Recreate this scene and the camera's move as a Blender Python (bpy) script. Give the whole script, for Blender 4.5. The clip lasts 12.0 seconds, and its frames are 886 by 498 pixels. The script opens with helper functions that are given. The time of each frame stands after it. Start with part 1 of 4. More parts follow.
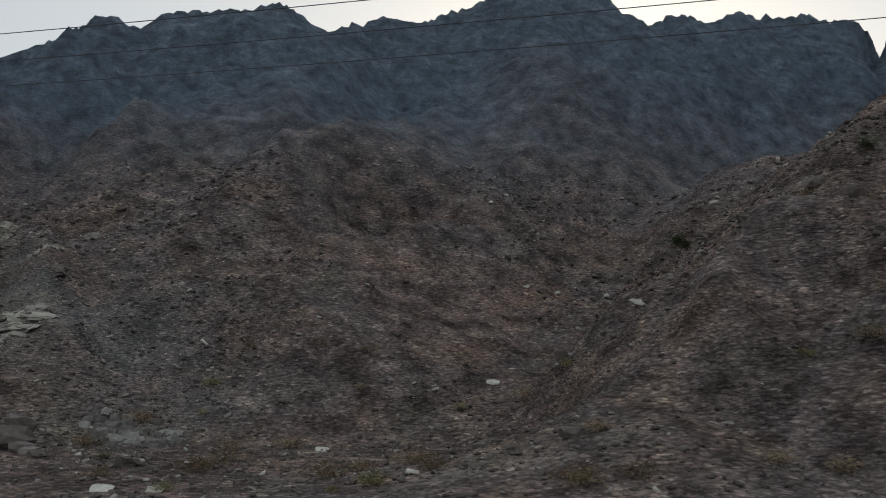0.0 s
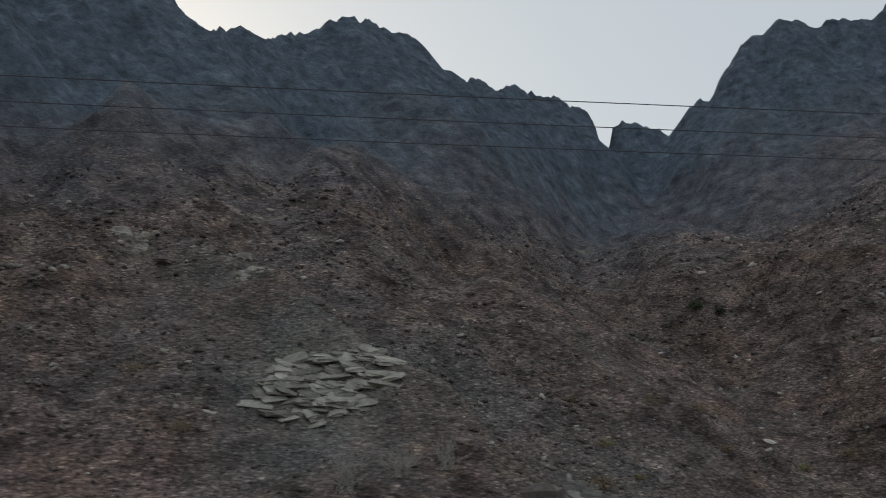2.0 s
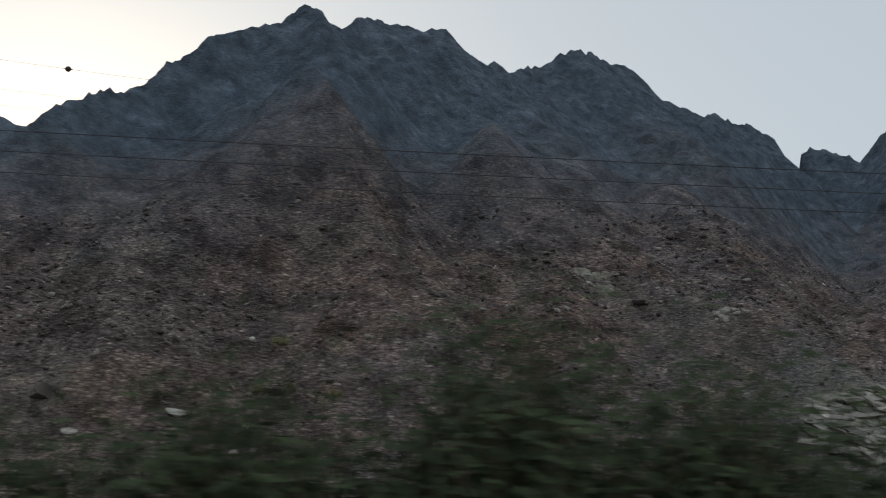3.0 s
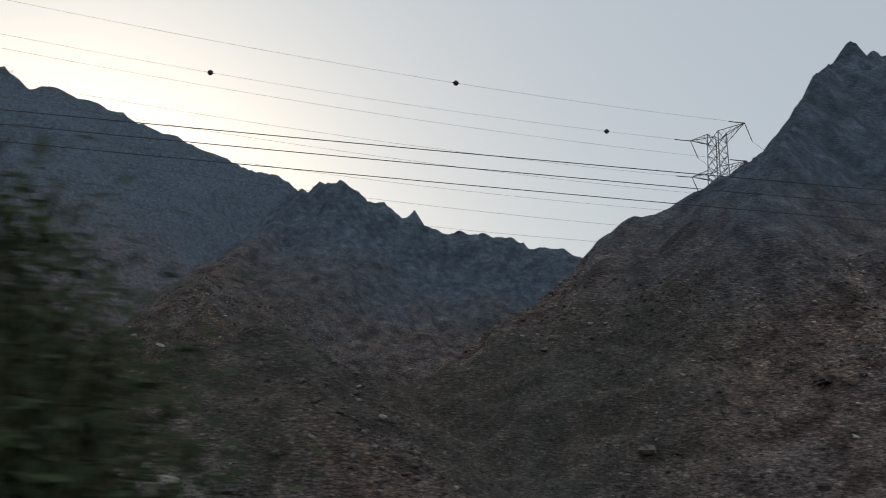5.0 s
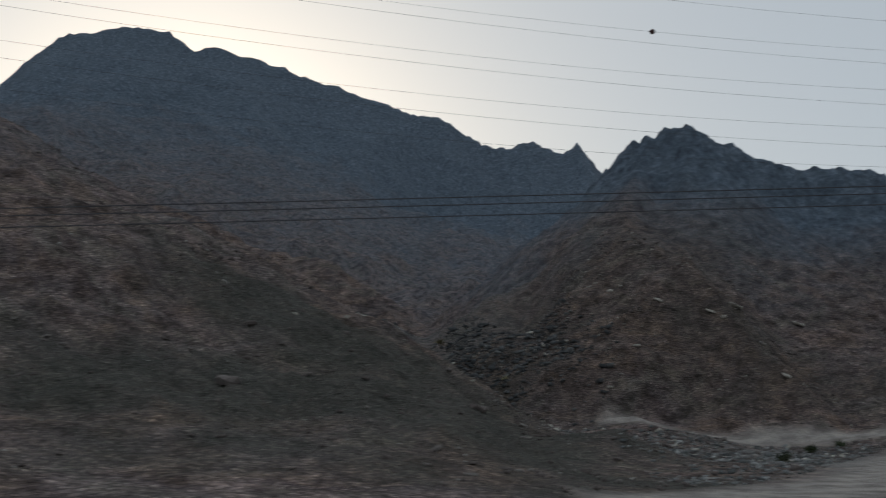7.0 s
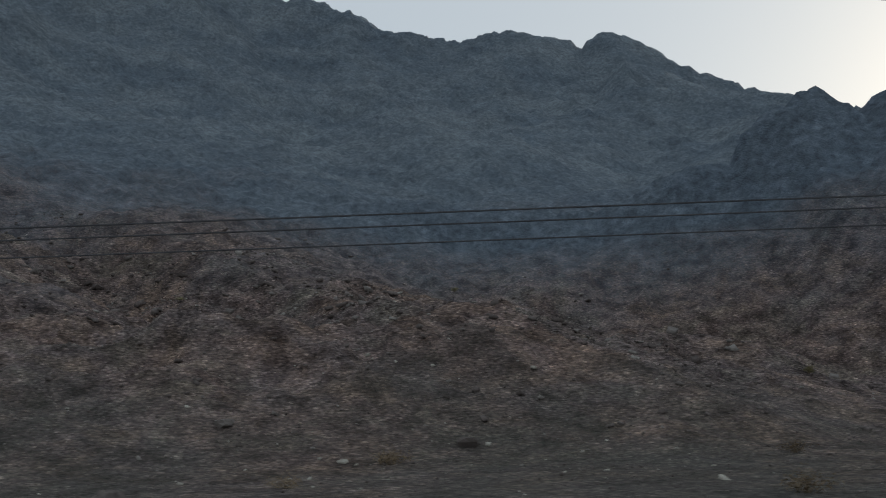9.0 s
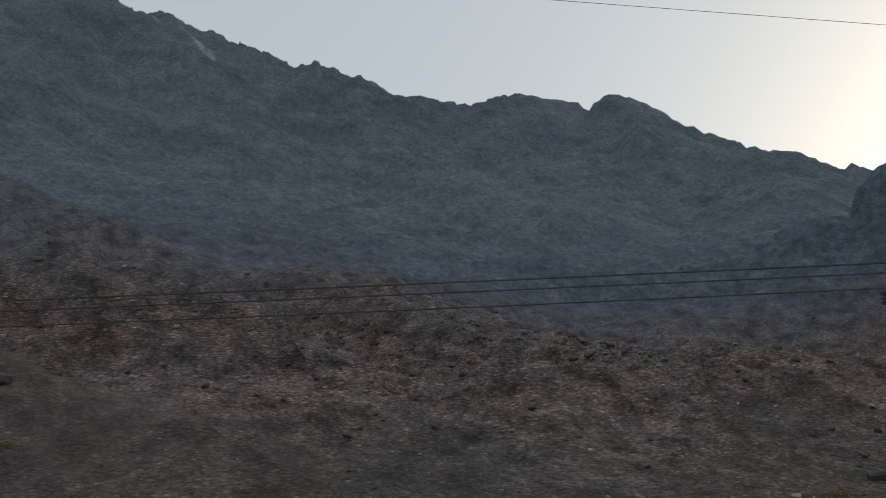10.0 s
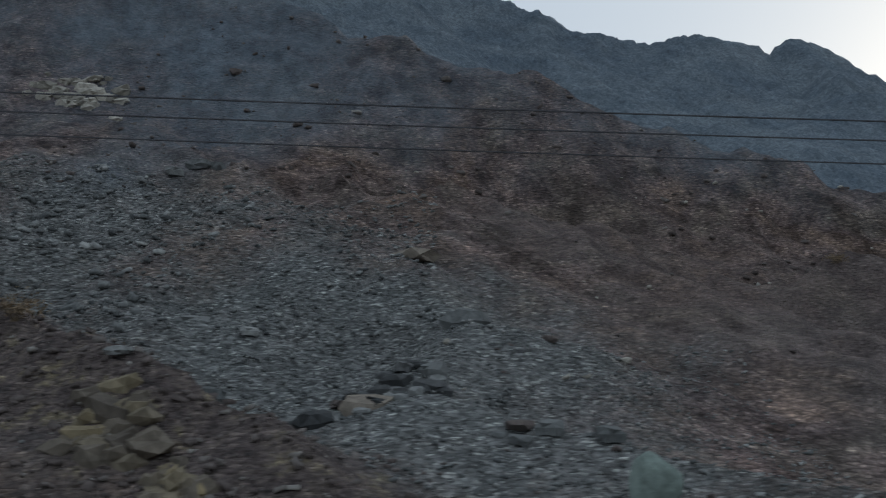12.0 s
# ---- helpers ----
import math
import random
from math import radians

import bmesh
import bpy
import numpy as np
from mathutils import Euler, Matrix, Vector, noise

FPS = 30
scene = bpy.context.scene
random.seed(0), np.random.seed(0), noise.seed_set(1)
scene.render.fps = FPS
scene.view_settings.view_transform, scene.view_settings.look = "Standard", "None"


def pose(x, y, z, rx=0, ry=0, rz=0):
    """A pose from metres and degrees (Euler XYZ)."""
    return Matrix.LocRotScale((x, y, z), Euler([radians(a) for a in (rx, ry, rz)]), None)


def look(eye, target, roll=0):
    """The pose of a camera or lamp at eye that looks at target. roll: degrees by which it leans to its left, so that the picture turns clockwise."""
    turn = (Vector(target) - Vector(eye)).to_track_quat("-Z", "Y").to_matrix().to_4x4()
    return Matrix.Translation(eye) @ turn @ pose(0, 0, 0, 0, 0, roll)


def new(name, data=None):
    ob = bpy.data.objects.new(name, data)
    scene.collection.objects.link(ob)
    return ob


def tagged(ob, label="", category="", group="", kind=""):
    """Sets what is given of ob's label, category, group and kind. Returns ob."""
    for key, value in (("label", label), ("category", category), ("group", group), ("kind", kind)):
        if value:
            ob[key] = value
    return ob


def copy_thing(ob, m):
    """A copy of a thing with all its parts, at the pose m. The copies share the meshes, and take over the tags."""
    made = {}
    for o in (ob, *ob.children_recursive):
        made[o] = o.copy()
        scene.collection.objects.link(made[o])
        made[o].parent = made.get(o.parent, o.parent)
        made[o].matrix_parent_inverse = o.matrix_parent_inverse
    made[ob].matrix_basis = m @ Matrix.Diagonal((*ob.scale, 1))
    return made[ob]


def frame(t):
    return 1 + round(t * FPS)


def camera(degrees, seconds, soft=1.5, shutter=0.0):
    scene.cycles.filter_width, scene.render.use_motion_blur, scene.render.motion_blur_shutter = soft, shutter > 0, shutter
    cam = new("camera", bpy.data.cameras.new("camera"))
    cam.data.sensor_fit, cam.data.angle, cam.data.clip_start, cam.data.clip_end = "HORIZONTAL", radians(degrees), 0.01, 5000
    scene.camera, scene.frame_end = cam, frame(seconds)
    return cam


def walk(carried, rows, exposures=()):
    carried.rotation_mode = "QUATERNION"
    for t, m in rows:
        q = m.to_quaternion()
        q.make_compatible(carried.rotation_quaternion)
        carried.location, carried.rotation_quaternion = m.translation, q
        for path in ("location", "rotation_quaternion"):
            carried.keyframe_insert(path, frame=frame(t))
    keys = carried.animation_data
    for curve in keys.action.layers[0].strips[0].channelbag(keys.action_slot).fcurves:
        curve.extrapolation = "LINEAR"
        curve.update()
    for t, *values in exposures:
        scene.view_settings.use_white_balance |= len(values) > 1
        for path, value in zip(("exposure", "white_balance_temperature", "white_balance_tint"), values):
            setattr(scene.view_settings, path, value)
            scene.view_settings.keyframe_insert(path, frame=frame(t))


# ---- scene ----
cam = camera(46.0, 12.0, soft=1.0, shutter=0.12)
PATH = [
    (0, (0.051, 0.006, 1.750), (-6.747, 18.365, 5.839), 0.92),
    (0.5, (-10.076, -0.815, 1.970), (-12.891, 18.506, 6.305), -0.47),
    (1, (-19.893, -1.140, 2.243), (-17.128, 18.216, 6.453), -1.92),
    (1.5, (-30.145, -0.917, 2.669), (-26.257, 18.205, 7.054), -0.95),
    (2, (-40.218, -0.792, 3.036), (-36.190, 18.224, 7.744), -0.97),
    (2.5, (-50.081, -0.557, 3.430), (-46.530, 18.507, 8.324), -0.79),
    (3, (-59.806, -0.205, 3.749), (-56.610, 18.892, 8.758), -0.29),
    (3.5, (-69.974, -0.139, 3.994), (-66.935, 18.973, 9.045), 0.09),
    (3.7, (-73.908, 0.030, 4.021), (-71.155, 19.176, 9.105), 0.33),
    (5.3, (-105.985, -0.153, 4.690), (-103.163, 19.096, 9.327), 1.05),
    (5.5, (-109.907, -0.277, 4.780), (-107.133, 18.996, 9.347), 1.01),
    (6, (-119.933, -0.547, 5.269), (-116.987, 18.778, 9.498), -0.17),
    (6.5, (-129.954, -0.329, 5.803), (-127.284, 19.149, 9.472), -1.31),
    (6.7, (-133.952, -0.271, 5.909), (-131.245, 19.209, 9.543), -1.71),
    (7.1, (-142.919, -1.406, 6.559), (-143.222, 18.293, 10.004), -1.47),
    (7.5, (-152.694, -4.516, 7.438), (-159.531, 14.034, 10.464), -0.94),
    (7.9, (-161.646, -9.222, 8.165), (-174.282, 6.061, 10.772), -0.42),
    (8.3, (-168.145, -15.142, 8.360), (-182.987, -1.956, 10.777), -0.18),
    (8.5, (-170.508, -18.343, 8.262), (-185.450, -5.307, 10.872), -0.31),
    (9, (-176.418, -26.345, 8.016), (-191.596, -13.693, 11.109), -0.66),
    (9.5, (-182.376, -34.403, 7.770), (-197.363, -21.623, 11.242), -1.14),
    (10, (-188.451, -42.358, 7.468), (-202.738, -29.025, 11.726), -2.26),
    (10.5, (-195.026, -49.880, 7.248), (-209.178, -36.552, 11.947), -2.29),
    (11, (-201.600, -57.304, 7.110), (-216.239, -44.476, 11.710), -1.13),
    (11.5, (-208.348, -64.577, 6.926), (-222.968, -51.444, 10.639), -0.41),
    (12, (-215.095, -71.850, 6.741), (-229.958, -58.846, 9.904), 0.48),
]
walk(cam, [(t, look(eye, target, roll)) for t, eye, target, roll in PATH], [(0, 0.2, 6400, 10), (0.5, 0.24, 6400, 10), (1, 0.13, 6400, 10), (1.5, 0.15, 6400, 10), (2.5, 0.18, 6300, 10), (3.5, 0.12, 6250, 10), (5.5, -0.08, 6150, 10), (6.7, -0.18, 6150, 10), (8.3, 0.13, 5950, 9), (9, 0.08, 6150, 9), (9.5, 0.06, 6250, 9), (10.5, 0.04, 6320, 9), (11, 0.08, 6220, 9), (11.5, 0.0, 6030, 9), (12, 0.12, 5850, 9)])

# ---- light: low sun behind the far ridge, hazy pale sky ----
SUN_BEARING, SUN_HEIGHT = 101.5, 13.8
world = bpy.data.worlds.new("sky")
scene.world = world
world.use_nodes = True
wn, wl = world.node_tree.nodes, world.node_tree.links
sky = wn.new("ShaderNodeTexSky")
sky.sky_type = "NISHITA"
sky.sun_disc = False
sky.sun_elevation = radians(SUN_HEIGHT)
sky.sun_rotation = radians(90 - SUN_BEARING)
sky.altitude = 300
sky.air_density, sky.dust_density, sky.ozone_density = 1.0, 3.0, 1.5
# pale haze over the clear sky's own light
haze = wn.new("ShaderNodeMix")
haze.data_type, haze.blend_type = "RGBA", "ADD"
haze.inputs[0].default_value = 1.0
dim = wn.new("ShaderNodeMix")
dim.data_type, dim.blend_type = "RGBA", "MULTIPLY"
dim.inputs[0].default_value = 1.0
wl.new(sky.outputs[0], dim.inputs[6])
dim.inputs[7].default_value = (0.026, 0.025, 0.0232, 1)
wl.new(dim.outputs[2], haze.inputs[6])
haze.inputs[7].default_value = (0.415, 0.445, 0.458, 1)
wl.new(haze.outputs[2], wn["Background"].inputs[0])
wn["Background"].inputs[1].default_value = 1.0
sun_data = bpy.data.lights.new("sun", "SUN")
sun_data.energy, sun_data.angle, sun_data.color = 2.5, radians(0.53), (1.0, 0.9, 0.76)
sun = new("sun", sun_data)
b, e = radians(SUN_BEARING), radians(SUN_HEIGHT)
sun.matrix_world = look((0, 0, 400), (-math.cos(b) * math.cos(e), -math.sin(b) * math.cos(e), 400 - math.sin(e)))
scene.view_settings.exposure = 0.0

# ---- plan ----
# The road runs along -x, bends left round (-134, -44) and goes on at 229 degrees.
BEND_X, BEND_R, TURN = -134.0, 44.0, radians(49)
CU, SU = math.cos(TURN), math.sin(TURN)
ORIGIN = (-167.0, -16.0)


def valley(u, v, z):
    """A place in the second valley: u back along the road, v away from it."""
    return (ORIGIN[0] + CU * u - SU * v, ORIGIN[1] + SU * u + CU * v, z)


def road_at(s):
    """Place and right-hand normal of the road's middle line, s metres from x = 0."""
    s = np.asarray(s, float)
    arc = TURN * BEND_R
    a = np.clip((s + BEND_X) / BEND_R, 0, TURN)
    x = np.where(s < -BEND_X, -s, BEND_X - BEND_R * np.sin(a))
    y = -BEND_R * (1 - np.cos(a))
    on = np.maximum(s + BEND_X - arc, 0)
    return x - on * CU, y - on * SU, -np.sin(a), np.cos(a)


def road_z(s):
    return np.interp(s, [-400, 0, 74, 134, 172, 192, 245, 500], [-11, 0.1, 2.4, 4.3, 6.6, 6.2, 5.1, 2.0])


# Crest lines (x, y, z): foot slope, cliff height, cliff width.
CRESTS = {
    "near_peak": (0.61, 7, 9, [(-80, 46, 12), (-77, 49.5, 20.1), (-74.5, 52.5, 21.7), (-72, 56, 25.8), (-68.5, 60.5, 28.5), (-65, 64, 34.4), (-63, 66.2, 35.7), (-60.5, 68, 37.7), (-58, 70.5, 40.3), (-55, 73, 39.9), (-53.5, 74.5, 41.8), (-51.5, 76.5, 42.9), (-47, 79, 43.9), (-45, 81.5, 44.1), (-43, 84, 42.2), (-40, 89, 46.2), (-37, 94, 47.2), (-33, 97, 50), (-29, 99, 52.4), (-26, 102, 53), (-22, 103, 53), (-18, 102, 48.9)]),
    "back_peak": (0.61, 7, 9, [(-18, 102, 45), (-14, 106, 50.6), (-10, 110, 50.5), (-6, 114, 51.5), (-2, 117, 52.5), (1, 119, 52.4), (4, 122, 53.7), (6.5, 123, 52), (7.6, 122, 43.5), (8.6, 121, 50.6), (11, 120, 50.3), (14, 118, 48.3), (18, 115, 53.1), (21, 114, 47), (24, 113, 32.6)]),
    "east_peak": (0.90, 7, 9, [(24, 113, 59.5), (30, 112, 63.5), (35, 110.7, 62.7), (40, 109.3, 63.3), (45, 108, 67.2), (49.2, 106.7, 75), (53.3, 105.3, 76), (57.5, 104, 77), (61.7, 102.7, 78), (65.8, 101.3, 79), (70, 100, 80)]),
    "back_flank": (0.80, 0, 4, [(-76.3, 80.3, 19.2), (-76.6, 78.2, 19.5), (-77.7, 73.1, 19.8), (-78.8, 66.9, 20.6), (-77.3, 64.4, 21.8), (-77.5, 63.3, 22.7), (-75.7, 62.9, 23.3), (-73.2, 61.1, 25.0), (-71.8, 60.7, 26.0)]),
    "apron": (0.73, 0, 4, [(-72, 40, 9), (-66, 43, 11.8), (-58, 44, 11.2), (-51, 48, 15.6), (-44, 49, 15.6), (-39, 45, 13.2), (-34, 39, 8.3)]),
    "front_rib": (0.93, 0, 4, [(-57, 66, 36.5), (-58, 60, 31), (-57, 52, 26.4), (-55, 46, 15.8)]),
    "inner_rib": (0.80, 0, 4, [(-43, 84, 42), (-46, 70, 33.6), (-46.5, 61, 27.9), (-43, 52, 15)]),
    "east_spur": (0.43, 0, 5, [(34, 108, 50), (26, 92, 38), (18, 76, 30), (11, 61, 25.6), (4, 48, 18.2), (-1, 40, 12.1), (-6, 33, 4.4)]),
    "east_end": (1.1, 4, 8, [(70, 100, 80), (90, 60, 50), (120, 30, 20)]),
    "hump": (0.60, 7, 9, [(-122, 172, 27), (-116, 170, 36), (-109, 168, 45.5), (-102, 164, 52), (-98.5, 162, 52.8), (-93.5, 160, 54.6), (-87, 159, 51.3), (-79, 157, 46.2), (-74, 156, 45.7), (-66, 154, 45.6), (-64, 153, 43.4), (-59, 151, 43.2), (-55, 150, 41.9), (-49, 148, 37.3), (-43, 146, 32.2), (-30, 142, 22)]),
    "hump_rib": (0.63, 0, 4, [(-101, 161, 49), (-108, 142, 37.1), (-112, 123, 27.8), (-108, 112, 23.6), (-104, 104, 12.8)]),
    "far_ridge": (0.31, 60, 80, [(-420, 610, 130), (-375, 612, 225), (-345, 615, 252), (-312, 620, 259.9), (-302, 620, 260.9), (-278, 620, 256.5), (-262, 620, 244.5), (-244, 620, 245.4), (-204, 620, 231.1), (-177, 620, 219.9), (-148, 620, 209.3), (-110, 620, 197.8), (-95, 620, 186.7), (-79, 620, 179.2), (-54, 620, 182.4), (-36, 620, 176.3), (-27, 620, 180.5), (40, 620, 95), (200, 600, 70)]),
    "wadi_fan": (0.12, 0, 4, [(-122, 98, 6.8), (-119, 96, 6.7), (-108, 97, 4.4), (-96, 97, 6.2), (-83, 109, 13.5)]),
    "brown_back": (0.50, 0, 4, [(-240, 235, 72), (-195, 208, 53.8), (-168, 194, 38.4), (-150, 180, 33), (-135, 168, 24)]),
    "mound": (0.62, 1.0, 2, [(-113, 38, 4), (-110.5, 38.5, 6.8), (-106, 40, 8.3), (-100, 45, 11.6), (-94, 54, 10), (-85, 57, 12), (-79, 54, 14.6)]),
    "west_mound": (0.22, 0, 4, [(-190, 55, 13.3), (-160, 58, 12), (-147, 59, 10.6), (-140, 62, 10.1), (-133, 64, 5.8), (-127, 64, 6), (-123, 61, 3.8)]),
    "boulder_spur": (0.40, 0, 4, [(-210, 170, 50), (-165, 155, 31.1), (-142, 148, 22.5), (-128, 140, 13)]),
    "west_ridge": (0.35, 26, 40, [valley(*p) for p in ((-260, 290, 190), (-149, 300, 163.2), (-133, 300, 157.5), (-121, 300, 153.9), (-106, 300, 150.9), (-97, 300, 145.5), (-85, 299, 140.6), (-68, 295, 133.2), (-55, 290, 127.2), (-50, 288, 122.5), (-46, 286, 121.1), (-36, 285, 115.7), (-22, 285, 113.3), (-14, 285, 112.6), (-10, 285, 114.2), (2, 285, 116.1), (17, 285, 113.1), (19.5, 285, 109.6), (28, 285, 116.1), (36, 285, 111.9), (48, 285, 104.3), (62, 290, 100), (77, 295, 96.8), (104, 300, 92.7), (150, 300, 84))]),
    "west_hump": (0.56, 5, 8, [valley(*p) for p in ((-34, 120, 33), (-24, 117, 33.5), (-12, 113, 31), (-0, 110.5, 30.6), (10, 108, 34.1), (13.6, 107, 33.5), (15.2, 107, 36.6), (20.2, 107, 39.7), (23.8, 108, 42.1), (27, 112, 38.1), (30, 111, 41.1), (34, 107, 43.4), (38, 105, 45.6), (42, 105, 51.8), (47, 105, 51), (54, 104, 54), (62, 104, 57), (80, 112, 50))]),
    "bench": (0.44, 0, 5, [valley(*p) for p in ((-140, 122, 66), (-110, 116, 53), (-91, 110, 45.5), (-78, 105, 40), (-64, 101, 34), (-44, 91, 26), (-27, 74, 18.5), (-14, 61, 14.5), (-4, 50, 9))]),
    "brown_hill": (0.47, 0, 4, [valley(*p) for p in ((-150, 85, 52), (-125, 76, 40), (-100, 62, 27), (-92, 58, 24), (-82, 55, 21), (-74, 50, 18), (-63, 46, 14.2), (-50, 44, 12.4), (-38, 38, 7))]),
    "mid_bench": (1.33, 0, 4, [valley(*p) for p in ((-140, 90, 60), (-118, 78, 50), (-100, 68, 41), (-79, 62, 30.7), (-66, 60, 25.9), (-58, 60, 22.8), (-44, 58.5, 18.3), (-38, 57, 12.5), (-27, 55, 13.3), (-15, 57, 10))]),
    "scree_fan": (0.34, 0, 4, [valley(*p) for p in ((-84, 46, 16.5), (-76, 38.5, 12.6), (-73.5, 30, 9), (-74, 24, 7), (-69, 20, 5.7), (-63, 14, 5))]),
    "bank": (0.65, 0, 2, [valley(*p) for p in ((-112, 36, 15), (-87.8, 27.4, 10.5), (-83.3, 23.6, 8.9), (-80.0, 21.3, 7.6), (-77.5, 19.4, 6.4), (-75.4, 17.6, 5.2))]),
}


def hashed(ix, iy, seed):
    n = (ix.astype(np.int64) * 374761393 + iy.astype(np.int64) * 668265263 + seed * 974634777) & 0x7FFFFFFF
    n = ((n ^ (n >> 13)) * 1274126177) & 0x7FFFFFFF
    return ((n ^ (n >> 16)) & 0xFFFF) / 65535.0


def grain(x, y, size, seed):
    """Smooth noise from -1 to 1."""
    x, y = x / size, y / size
    ix, iy = np.floor(x), np.floor(y)
    fx, fy = x - ix, y - iy
    fx, fy = fx * fx * (3 - 2 * fx), fy * fy * (3 - 2 * fy)
    a, b2 = hashed(ix, iy, seed), hashed(ix + 1, iy, seed)
    c, d = hashed(ix, iy + 1, seed), hashed(ix + 1, iy + 1, seed)
    return 2 * ((a * (1 - fx) + b2 * fx) * (1 - fy) + (c * (1 - fx) + d * fx) * fy) - 1


def layers(x, y, size, seed, n=4, gain=0.5, ridged=False):
    out, amp = 0, 1.0
    for k in range(n):
        g = grain(x * math.cos(k) - y * math.sin(k), x * math.sin(k) + y * math.cos(k), size / 2**k, seed + 7 * k)
        out = out + amp * (1 - 2 * np.abs(g) if ridged else g)
        amp *= gain
    return out


def to_line(x, y, pts):
    """For each segment of a crest line: the distance to it and the height of its nearest place."""
    for (xa, ya, za), (xb, yb, zb) in zip(pts, pts[1:]):
        dx, dy = xb - xa, yb - ya
        t = np.clip(((x - xa) * dx + (y - ya) * dy) / (dx * dx + dy * dy), 0, 1)
        yield np.hypot(x - xa - t * dx, y - ya - t * dy), za + t * (zb - za)


GULLIES = [  # width, then (x, y, depth)
    (7.0, [(3, 104, 3), (-4, 94, 5.9), (-12, 80, 7.5), (-14, 68, 5.3), (-15, 54, 3), (-18, 42, 1.6), (-23, 34, 0.4)]),
    (3.0, [(-26, 62, 5), (-29, 50, 0), (-28, 38, 0.1)]),
    (3.0, [(-46, 74, 1), (-51, 60, 2.8), (-52, 44, 0), (-54, 34, 0.1)]),
    (2.5, [(-36, 80, 2), (-37, 64, 2), (-39, 52, 1)]),
    (4.0, [(-120, 150, 2), (-124, 128, 3), (-122, 108, 1)]),
    (3.0, [(-90, 140, 0), (-94, 120, 1.6), (-100, 100, 0.4)]),
    (3.5, [valley(-66, 52, 1.5), valley(-58, 42, 2.1), valley(-50, 33, 1.5)]),
    (6.0, [valley(-60, 96, 1), valley(-40, 80, 5), valley(-26, 64, 3)]),
    (14.0, [valley(40, 240, 3), valley(18, 185, 6), valley(-2, 150, 3)]),
    (14.0, [valley(-60, 250, 2), valley(-40, 190, 5), valley(-20, 140, 4)]),
    (15.0, [valley(-34, 108, 2), valley(-17, 98, 6.5), valley(0, 84, 6.5), valley(14, 80, 6)]),
]
SPURS_OF_TRACK = [(-120, 96.5), (-116, 93.5), (-111, 91.5), (-104, 91), (-97, 89), (-91, 85)]
TRACK = [(-131, 36), (-124, 43), (-117.7, 49), (-112, 58), (-104, 73), (-100.5, 77)]


